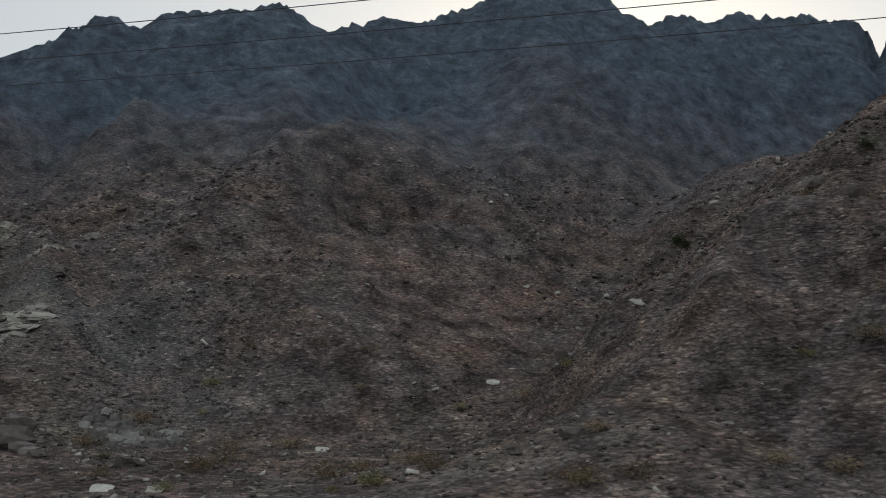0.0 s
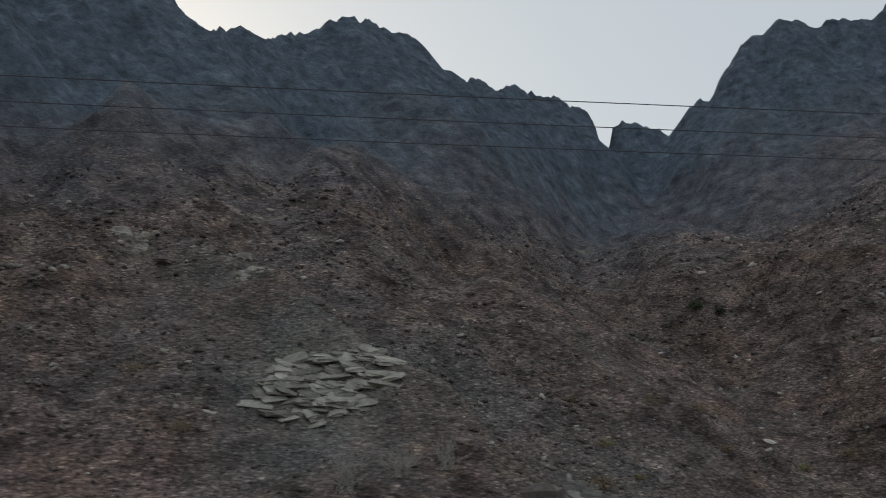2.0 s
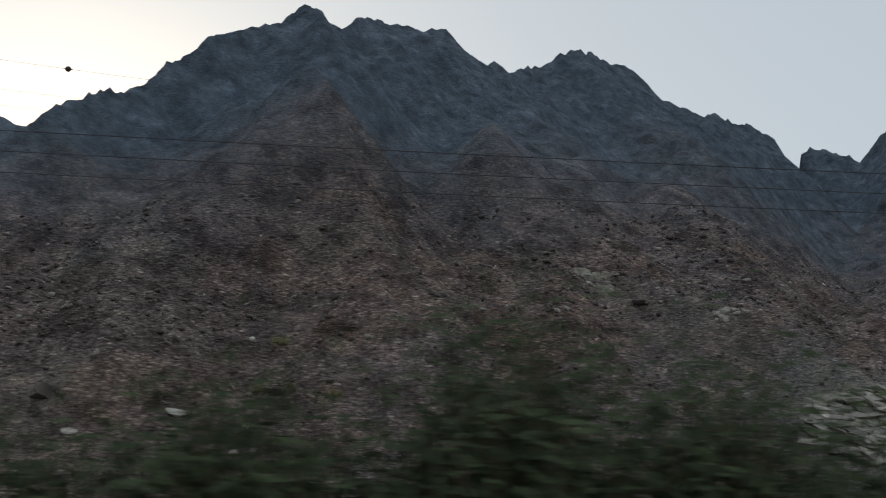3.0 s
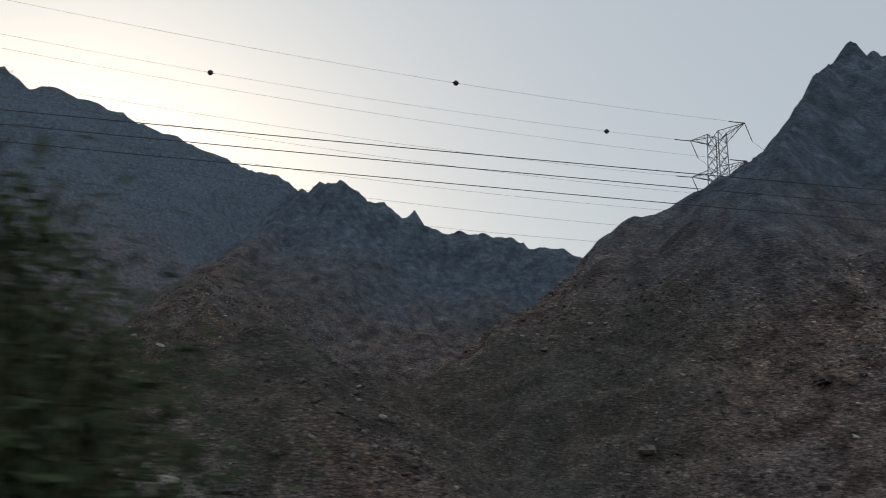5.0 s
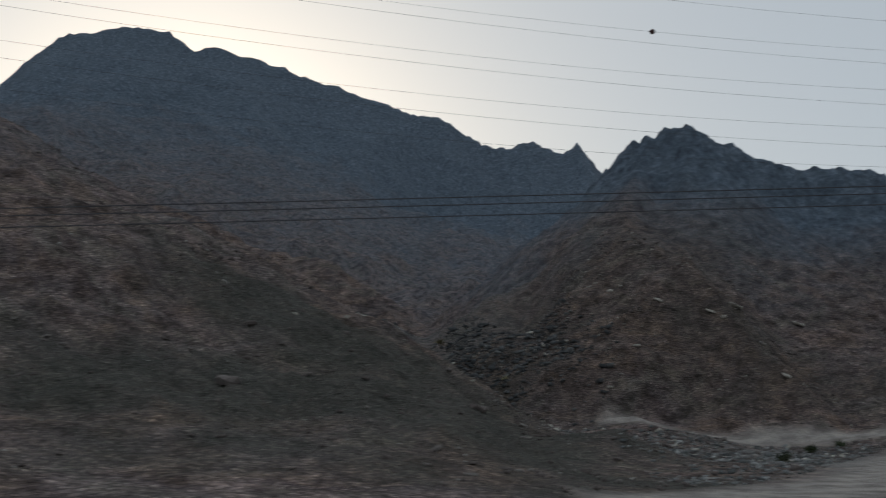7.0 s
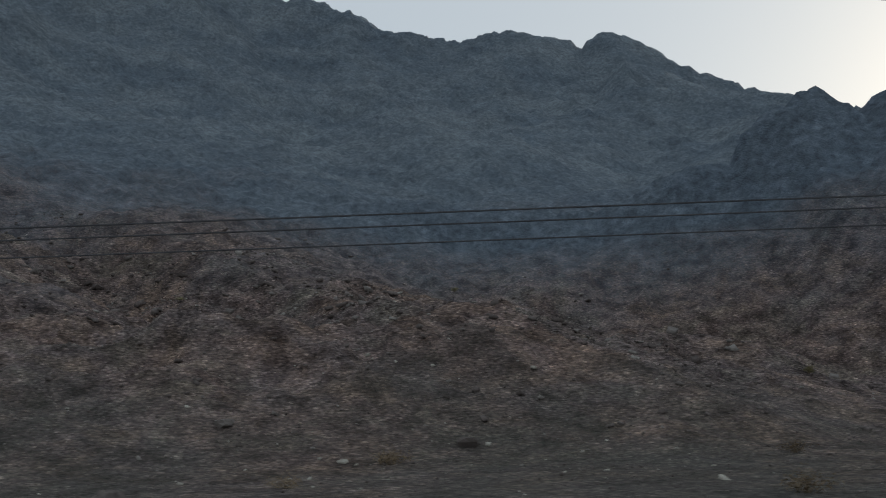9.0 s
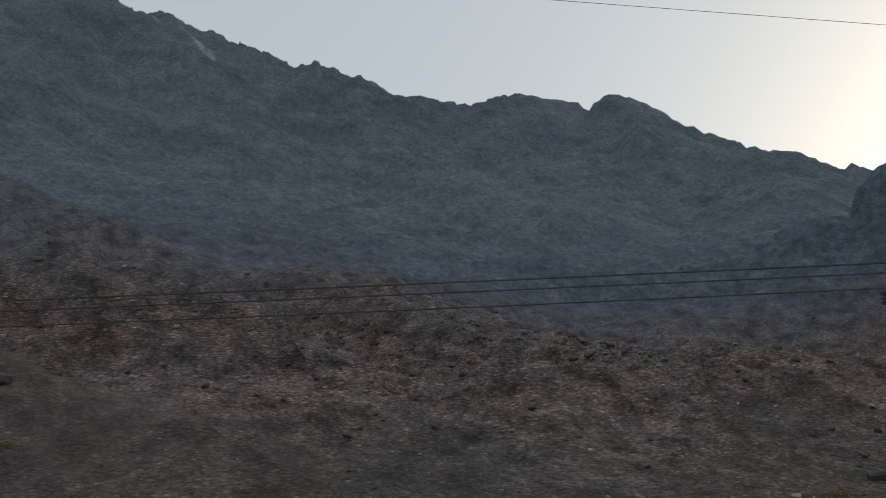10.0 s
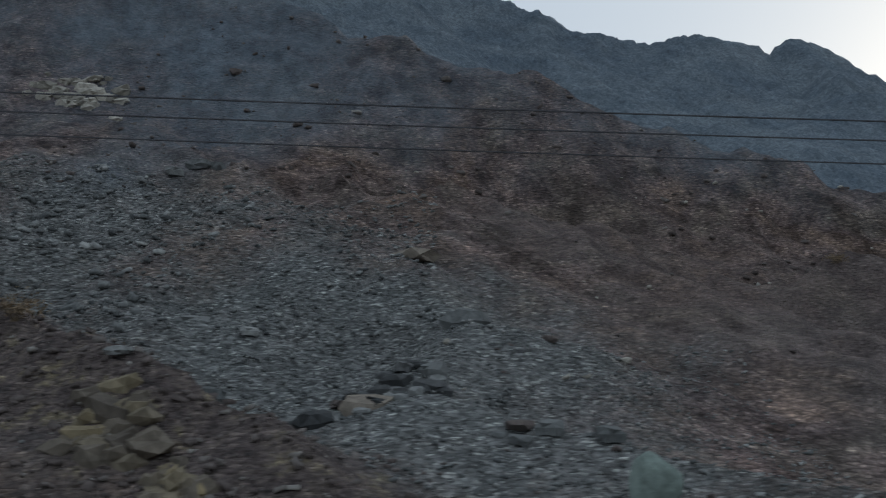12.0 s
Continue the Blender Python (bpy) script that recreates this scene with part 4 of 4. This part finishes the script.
BANK = [(*valley(u, v, 0)[:2], r) for u, v, r in ((-75, 16.6, 1.9), (-77, 17.8, 2.2), (-79, 19.8, 2.4), (-82, 22, 2.8), (-86, 24, 3.6), (-80, 15, 4.0))]
scatter("rubble", "brown and purplish broken stones strewn over slopes", STONE, [(-28, 98, 22, 36, 34000, 0.06, 0.24), (-28, 98, 36, 50, 30000, 0.08, 0.3), (-25, 92, 50, 80, 20000, 0.13, 0.42), (92, 150, 34, 70, 7000, 0.1, 0.35), (92, 150, 70, 135, 18000, 0.12, 0.42), (160, 245, 14, 45, 5000, 0.05, 0.2), (165, 265, 45, 110, 6000, 0.12, 0.45)], 5)
scatter("scree", "grey angular scree below the brown hill", GREY_STONE, [(236, 270, 15, 32, 36000, 0.025, 0.15), (246, 280, 30, 47, 20000, 0.04, 0.24), (254, 282, 28, 47, 1600, 0.15, 0.5)], 6, -0.35, BANK)
scatter("bank_stones", "brown and ochre stones stuck in the bank", STONE, [(244, 268, 12, 29, 16000, 0.04, 0.26)], 15, -0.5, (), [valley(*p) for p in ((-75, 15, 0), (-78, 17.5, 0), (-82, 20, 0), (-90, 24, 0))], 4.5)
scatter("wadi_stones", "grey washed stones on the dry stream bed", GREY_STONE, [(98, 128, 46, 93, 7000, 0.1, 0.42)], 12, -0.2)
DARK_STONE = stone_material("dark_stone", [(0.0, (0.05, 0.052, 0.053)), (0.8, (0.11, 0.112, 0.112)), (1.0, (0.19, 0.19, 0.185))])
SPUR_LINE = [(-172, 156, 0), (-150, 146, 0), (-138, 136, 0), (-131, 122, 0), (-127, 106, 0)]
scatter("dark_blocks", "dark angular blocks fallen down the spur", DARK_STONE, [(118, 172, 96, 165, 30000, 0.2, 0.85)], 13, -0.3, (), SPUR_LINE, 10.0)
BENCH_LINE = [valley(*p) for p in ((-60, 86, 0), (-36, 80, 0), (-18, 70, 0), (-4, 62, 0), (7, 60, 0))]
scatter("fallen_blocks", "brown angular blocks fallen along the bench", STONE, [(160, 236, 50, 96, 9000, 0.15, 0.7)], 14, -0.3, (), BENCH_LINE, 9.0)
PALE_STONE = stone_material("pale_stone", [(0.0, (0.3, 0.28, 0.24)), (0.6, (0.45, 0.42, 0.36)), (1.0, (0.62, 0.59, 0.52))])
scatter("pale_stones", "small pale flat stones strewn over brown slopes", PALE_STONE, [(-25, 95, 24, 50, 2200, 0.08, 0.35), (-25, 90, 50, 80, 900, 0.15, 0.5), (95, 140, 66, 130, 600, 0.2, 0.7), (175, 250, 18, 70, 500, 0.08, 0.4)], 8)
BOULDERS = []
for k in range(5):
    bm = block_shape(40 + k)
    bmesh.ops.scale(bm, vec=(1, 1, 0.75), verts=bm.verts)
    me = bpy.data.meshes.new("boulder")
    bm.to_mesh(me)
    bm.free()
    me.materials.append(GREY_STONE if k % 2 else STONE)
    BOULDERS.append(me)


def boulder(x, y, size, kind, turn, label, flat=1.0, tip=0.0, mat=None):
    me = BOULDERS[kind]
    if mat is not None:
        me = me.copy()
        me.materials[0] = mat
    ob = new("boulder", me)
    ob.matrix_world = Matrix.Translation((x, y, ground_z(x, y) + 0.16 * size * flat)) @ pose(0, 0, 0, tip, 0, turn) @ Matrix.Diagonal((size * 1.2, size, size * flat, 1))
    return tagged(ob, label, "boulder", "loose boulders on the slopes")


GREEN_STONE = stone_material("pale_green_stone", [(0.0, (0.22, 0.27, 0.24)), (1.0, (0.27, 0.32, 0.29))])
TAN_STONE = stone_material("tan_stone", [(0.0, (0.2, 0.175, 0.145)), (1.0, (0.25, 0.215, 0.175))])
for u, v, size, kind, turn, label, flat, tip, mat in (
    (-70.3, 20.6, 0.45, 1, 70, "small grey boulder by the scree", 1, 0, None),
    (-75.3, 24.0, 1.0, 2, 40, "flat tan slab lying on scree", 0.6, 16, TAN_STONE),
    (-76.0, 24.2, 0.7, 3, 10, "grey slab lying on scree", 0.6, -8, None),
    (-76.2, 23.6, 0.6, 1, 80, "grey slab lying on scree", 0.6, 5, None),
    (-72.9, 30.0, 0.95, 3, 10, "pale grey boulder among small stones", 0.9, 0, None),
    (-79.6, 27.0, 0.8, 1, 140, "pale grey boulder on the scree", 1.0, 0, None),
    (-74.6, 38.0, 1.3, 4, 0, "flat pale tan boulder on the slope", 0.5, 0, TAN_STONE),
    (-81.6, 33.0, 0.9, 1, 30, "flat grey boulder on the scree", 0.6, 0, None),
    (-86.7, 33.0, 0.9, 3, 100, "pale grey boulder on the scree", 0.8, 0, None),
    (-72.0, 22.0, 0.6, 2, 120, "dark slab half sunk in scree", 0.5, 0, None),
    (-71.4, 21.4, 0.5, 1, 10, "grey boulder by the scree", 0.9, 0, None),
    (-85.4, 49.0, 0.8, 3, 30, "pale grey boulder on the scree", 0.8, 0, None),
    (-86.4, 48.3, 0.7, 1, 75, "pale grey boulder on the scree", 0.9, 0, None),
    (-84.6, 49.4, 0.75, 3, 120, "pale grey boulder on the scree", 0.9, 0, None),
    (-80.2, 21.0, 0.4, 3, 20, "pale flat stone at the bank's edge", 0.6, 0, None),
    (-79.3, 30.4, 0.45, 1, 60, "grey boulder on the scree", 0.8, 0, None),
):
    boulder(*valley(u, v, 0)[:2], size, kind, turn, label, flat, tip, mat)
me = bpy.data.meshes.new("boulder")
bm = stone_shape(77, 3, 0.92, 0.36, 0.46)
bm.to_mesh(me)
bm.free()
me.materials.append(GREEN_STONE)
ob = tagged(new("boulder", me), "large rounded pale green boulder at the scree's foot", "boulder", "loose boulders on the slopes")
ob.matrix_world = Matrix.Translation((-226.4, -57.1, ground_z(-226.4, -57.1) + 0.3)) @ pose(0, 0, 0, 8, 0, 40) @ Matrix.Diagonal((0.95, 0.95, 1.15, 1))
for x, y, size, kind, label in ((-6.6, 40.2, 0.75, 4, "flat pale stone slab on the slope"), (-14.4, 46.0, 0.6, 2, "pale stone in the gully"), (-19.1, 24.7, 0.6, 4, "white flat slab by the road's verge"), (-17.6, 25.1, 0.5, 2, "white flat slab by the road's verge"), (-68.8, 35.1, 0.6, 4, "pale flat stone on the slope"), (-66.1, 35.4, 0.5, 2, "pale flat stone on the slope"), (-62.9, 36.7, 0.6, 4, "pale stone on the slope"), (-103.5, 111.1, 1.5, 4, "long pale slab on the brown hill"), (-112.8, 108.1, 1.1, 2, "pale slab on the brown hill"), (-107.5, 107.2, 1.0, 4, "pale slab on the brown hill"), (-102.8, 99.7, 1.2, 2, "pale slab on the brown hill"), (-93.5, 119.3, 1.3, 4, "pale slab on the brown hill"), (-83.7, 107.0, 1.4, 2, "pale slab at the brown hill's foot"), (-59.5, 31.0, 0.6, 4, "pale flat stone on the slope"), (-57.0, 32.0, 0.5, 2, "pale stone on the slope"), (-18, 36, 0.5, 4, "pale stone in the gully")):
    boulder(x, y, 0.85 * size, kind, 40 * size, label, 0.35, 26, PALE_STONE)
for x, y, size, kind, turn in ((-29.2, 32.0, 1.4, 0, 30), (-28.0, 31.4, 0.8, 2, 80), (-29.8, 33.2, 1.1, 4, 140), (-27.2, 31.0, 0.6, 2, 10), (-26.4, 30.4, 0.5, 0, 55)):
    boulder(x, y, size, kind, turn, "large brown-grey angular boulder at the slope's foot", 0.9, 12)
rng = random.Random(31)
for k in range(26):
    u, v = rng.gauss(-75.2, 1.1), rng.gauss(24.4, 0.7)
    boulder(*valley(u, v, 0)[:2], rng.uniform(0.3, 0.7), k % 5, rng.uniform(0, 360), "dark broken slab among scree" if k % 3 else "grey broken slab among scree", rng.uniform(0.5, 0.9), rng.uniform(-20, 20), DARK_STONE if k % 3 else GREY_STONE)
for k in range(12):
    u, v = rng.gauss(-70.6, 1.6), rng.gauss(21.2, 0.5)
    boulder(*valley(u, v, 0)[:2], rng.uniform(0.18, 0.42), k % 5, rng.uniform(0, 360), "grey stone lying at the scree's foot", rng.uniform(0.6, 0.9), rng.uniform(-15, 15), GREY_STONE)
rng = random.Random(9)
for _ in range(70):
    if rng.random() < 0.5:
        s, w = rng.uniform(-20, 92), rng.uniform(26, 50)
    elif rng.random() < 0.5:
        s, w = rng.uniform(98, 146), rng.uniform(45, 100)
    else:
        s, w = rng.uniform(180, 262), rng.uniform(20, 70)
    x, y, nx, ny = (float(q) for q in road_at(s))
    if relief(*(np.array([q]) for q in (x + nx * w, y + ny * w, s, w)))[1][0] > 0.15:
        continue
    boulder(x + nx * w, y + ny * w, rng.uniform(0.3, 0.65) * (1 + w / 150), rng.choice((0, 2, 4)), rng.uniform(0, 360), "angular weathered boulder on the slope", rng.uniform(0.6, 1.0), rng.uniform(-15, 15))


# ---- outcrops of bedrock ----
SLAB = stone_material("weathered_pale_bedrock", [(0.0, (0.19, 0.178, 0.152)), (0.5, (0.33, 0.31, 0.265)), (1.0, (0.48, 0.45, 0.39))])
BEDROCK = stone_material("grey_brown_bedrock", [(0.0, (0.1, 0.092, 0.083)), (0.6, (0.175, 0.163, 0.147)), (1.0, (0.3, 0.285, 0.26))])
OCHRE = stone_material("ochre_bedrock", [(0.0, (0.1, 0.085, 0.07)), (0.5, (0.17, 0.145, 0.115)), (0.8, (0.22, 0.185, 0.125)), (1.0, (0.28, 0.225, 0.13))])


def outcrop(x, y, across, deep, count, size, mat, label, seed, turn=0.0, dip=12.0, flat=1.0):
    """Tilted slabs of bedrock standing out of the slope."""
    rng = random.Random(seed)
    z0 = ground_z(x, y)
    root = empty("rock_outcrop", (x, y, z0 - 0.2), label, "rock outcrop", "outcrops on the slopes", turn)
    shapes = []
    for k in range(4):
        me = bpy.data.meshes.new("slab")
        bm = block_shape(seed * 10 + k)
        bm.to_mesh(me)
        bm.free()
        me.materials.append(mat)
        shapes.append(me)
    c, s2 = math.cos(radians(turn)), math.sin(radians(turn))
    for _ in range(count):
        a, r = rng.uniform(0, 6.283), rng.random() ** 0.6
        px, py = math.cos(a) * r * across / 2, math.sin(a) * r * deep / 2
        wx, wy = x + c * px - s2 * py, y + s2 * px + c * py
        ob = new("slab", rng.choice(shapes))
        ob.parent = root
        big = size * rng.uniform(0.5, 1.3)
        ob.matrix_basis = Matrix.Translation((px, py, ground_z(wx, wy) - z0 + 0.2 - 0.18 * big * flat)) @ pose(0, 0, 0, rng.gauss(dip, 7), rng.gauss(0, 7), rng.gauss(0, 14)) @ Matrix.Diagonal((big * rng.uniform(0.9, 2.2), big * rng.uniform(0.8, 1.3), flat * big * rng.uniform(0.6, 1.1), 1))
    return root


outcrop(-36.5, 38.3, 5.4, 2.6, 110, 0.62, SLAB, "pale whitish layered rock outcrop on the slope", 3, 8.0, 24.0, 0.3)
outcrop(-44.3, 47.6, 1.8, 2.6, 24, 0.36, SLAB, "small pale rock outcrop on the slope", 4)
outcrop(-39.0, 44.1, 1.6, 1.2, 12, 0.32, SLAB, "small pale rock outcrop on the slope", 5)
outcrop(-26.4, 35.6, 4.6, 2.6, 70, 0.5, BEDROCK, "grey-brown jagged rock outcrop at the gully's foot", 6, 0.0, 66.0)
outcrop(-104.8, 36.4, 2.6, 1.5, 46, 0.3, SLAB, "pale rock outcrop on the mound", 7)
outcrop(*valley(-80.0, 19.2, 0)[:2], 3.0, 1.6, 34, 0.5, OCHRE, "ochre layered rock in the bank's dark earth", 8, 49 - 40)
outcrop(*valley(-78.2, 17.6, 0)[:2], 2.0, 1.2, 16, 0.4, OCHRE, "ochre layered rock in the bank's dark earth", 9, 49 - 60)
outcrop(*valley(-94.7, 57.1, 0)[:2], 6.0, 3.0, 40, 0.6, SLAB, "pale broken rock above the scree", 10, 40)


# ---- shrubs ----
TWIG = plain_material("dry_twig", (0.1, 0.075, 0.045), (0.2, 0.15, 0.09), 12, 0.9, 0)
DRY = stone_material("dry_olive_leaves", [(0.0, (0.17, 0.155, 0.08)), (1.0, (0.31, 0.275, 0.145))], 0.8)
BROWN = stone_material("dry_brown_leaves", [(0.0, (0.17, 0.125, 0.08)), (1.0, (0.3, 0.225, 0.145))], 0.85)
PALE_TWIG = plain_material("bleached_twig", (0.24, 0.22, 0.19), (0.42, 0.4, 0.36), 12, 0.9, 0)
GREEN = stone_material("dusty_green_leaves", [(0.0, (0.03, 0.045, 0.02)), (1.0, (0.075, 0.095, 0.045))], 0.8)


def shrub(seed, height, width, leaves, leaf, mat, label, name="shrub"):
    rng = random.Random(seed)
    root = empty(name, (0, 0, 0), label, "shrub", "shrubs on the slopes")
    twigs = bmesh.new()
    ends = []
    for _ in range(max(14, leaves // 60)):
        a, lean = rng.uniform(0, 6.283), rng.uniform(0.1, 1.0)
        tip = Vector((math.cos(a) * lean * width / 2, math.sin(a) * lean * width / 2, height * rng.uniform(0.6, 1.0) * (1.15 - 0.55 * lean)))
        mid = tip * 0.5 + Vector((rng.uniform(-0.1, 0.1) * width, rng.uniform(-0.1, 0.1) * width, 0.08 * height))
        pts = [Vector((rng.uniform(-0.05, 0.05), rng.uniform(-0.05, 0.05), -0.1)), mid, tip]
        some = tube(pts, [0.012 * height + 0.004, 0.006 * height + 0.003, 0.003], 4, False)
        me = bpy.data.meshes.new("tmp")
        some.to_mesh(me)
        some.free()
        twigs.from_mesh(me)
        bpy.data.meshes.remove(me)
        ends.append((mid, tip))
    part("branchwork", twigs, TWIG, root)
    vs, fs = [], []
    for k in range(leaves):
        mid, tip = rng.choice(ends)
        c = mid.lerp(tip, rng.uniform(-0.3, 1.1)) + Vector([rng.gauss(0, 0.09 * width) for _ in range(3)])
        c.z = max(c.z, 0.02)
        d = Vector([rng.gauss(0, 1) for _ in range(3)]).normalized()
        e2 = d.orthogonal().normalized()
        ln = leaf * rng.uniform(0.6, 1.4)
        b0 = len(vs)
        vs += [c - d * ln, c + e2 * ln * 0.35, c + d * ln, c - e2 * ln * 0.35]
        fs.append((b0, b0 + 1, b0 + 2, b0 + 3))
    me = bpy.data.meshes.new("foliage")
    me.from_pydata(vs, [], fs)
    me.materials.append(mat)
    lv = new("foliage", me)
    lv.parent = root
    return root


def dead_bush(seed, height, width, count):
    """Bleached bare twigs fanning out of the ground."""
    rng = random.Random(seed)
    root = empty("dead_bush", (0, 0, 0), "bare bleached dead bush on stony slope", "shrub", "dead bushes")
    for _ in range(count):
        a, lean = rng.uniform(0, 6.283), rng.uniform(0.15, 1.0)
        tip = Vector((math.cos(a) * lean * width / 2, math.sin(a) * lean * width / 2, height * rng.uniform(0.5, 1.0) * (1.1 - 0.5 * lean)))
        low = tip * 0.35 + Vector((rng.uniform(-0.2, 0.2), rng.uniform(-0.2, 0.2), 0.04))
        high = tip * 0.7 + Vector((rng.uniform(-0.22, 0.22), rng.uniform(-0.22, 0.22), rng.uniform(-0.1, 0.12)))
        part("twig", tube([(rng.uniform(-0.35, 0.35), rng.uniform(-0.3, 0.3), -0.1), low, high, tip], [0.016, 0.014, 0.01, 0.005], 4, False), PALE_TWIG, root)
    return root


for n, (x, y) in enumerate(((-34.6, 32.8), (-33.0, 33.4), (-36.4, 32.4))):
    dead_bush(60 + n, 1.2 + 0.2 * n, 2.0, 34).matrix_basis = Matrix.Translation((x, y, ground_z(x, y) - 0.03))

small = [shrub(1, 0.6, 1.2, 520, 0.055, DRY, "low dry yellowish shrub on stony slope"), shrub(2, 0.5, 1.0, 420, 0.05, DRY, "low dry yellowish shrub on stony slope"), shrub(3, 0.9, 1.3, 900, 0.06, GREEN, "low dusty green shrub on stony slope"), shrub(4, 0.5, 1.2, 420, 0.045, BROWN, "low dry brown tuft on stony slope")]
at = [(-25.2, 39.4, 0), (-12.1, 43.2, 3), (-9.7, 41, 0), (-7.6, 63.3, 2), (-8.4, 65.4, 2), (1.9, 42, 2), (1.3, 33.1, 3), (-5.8, 25.2, 3), (-4.4, 25.8, 3), (-1.2, 28.5, 3), (-55.8, 35.9, 0), (-59.4, 40.8, 0), (-59, 38.1, 0), (-57.5, 37.1, 1), (-60.2, 38.3, 1), (-41.6, 36.4, 3), (-43.6, 39, 3), (-134.8, 140.7, 0), (-134.7, 114.1, 0), (-129.4, 107.9, 0), (-133.6, 112, 1), (-116, 66, 2), (-108, 82, 2), (-104, 86, 2), (-127, 70, 2), (-100, 60, 1), (-102, 33, 0)]
at += [(*valley(u, v, 0)[:2], k) for u, v, k in ((6.1, 62.4, 0), (-15, 98.5, 0), (-34.7, 75.6, 0), (-35.4, 33.8, 0), (-83.7, 24.2, 3), (-80.6, 22.6, 3), (-53.8, 38.3, 1), (-52, 36, 3), (12, 58.9, 1))]
rng = random.Random(4)
for _ in range(34):
    at.append((rng.uniform(-30, 8), rng.uniform(25, 44), rng.choice((0, 3, 3, 3))))
at += [(*valley(rng.uniform(-60, 6), rng.uniform(22, 46), 0)[:2], rng.choice((1, 3, 3))) for _ in range(16)]
first = {0: True, 1: True, 2: True, 3: True}
for n, (x, y, k) in enumerate(at):
    big = 0.7 + 0.6 * ((n * 37) % 10) / 10 + max(0, (y - 60)) / 80
    m = Matrix.Translation((x, y, ground_z(x, y) - 0.03)) @ pose(0, 0, 0, 0, 0, 77 * n) @ Matrix.Diagonal((big, big, 0.9 * big, 1))
    if first[k]:
        first[k] = False
        small[k].matrix_basis = m
    else:
        copy_thing(small[k], m)
for n, (x, y, h, wd, count) in enumerate(((-61.0, 5.4, 2.3, 2.4, 14000), (-59.9, 5.2, 2.6, 2.4, 18000), (-58.6, 5.1, 2.9, 2.4, 22000), (-57.4, 5.2, 2.8, 2.4, 22000), (-56.3, 5.2, 2.6, 2.4, 20000), (-55.2, 5.3, 2.4, 2.4, 16000), (-101.7, 5.0, 2.9, 2.8, 20000))):
    b0 = shrub(20 + n, h, wd, count, 0.055, GREEN, "dense dark green roadside bush", "roadside_bush")
    b0["group"] = "bushes by the road"
    b0.matrix_basis = Matrix.Translation((x, y, ground_z(x, y) - 0.05))
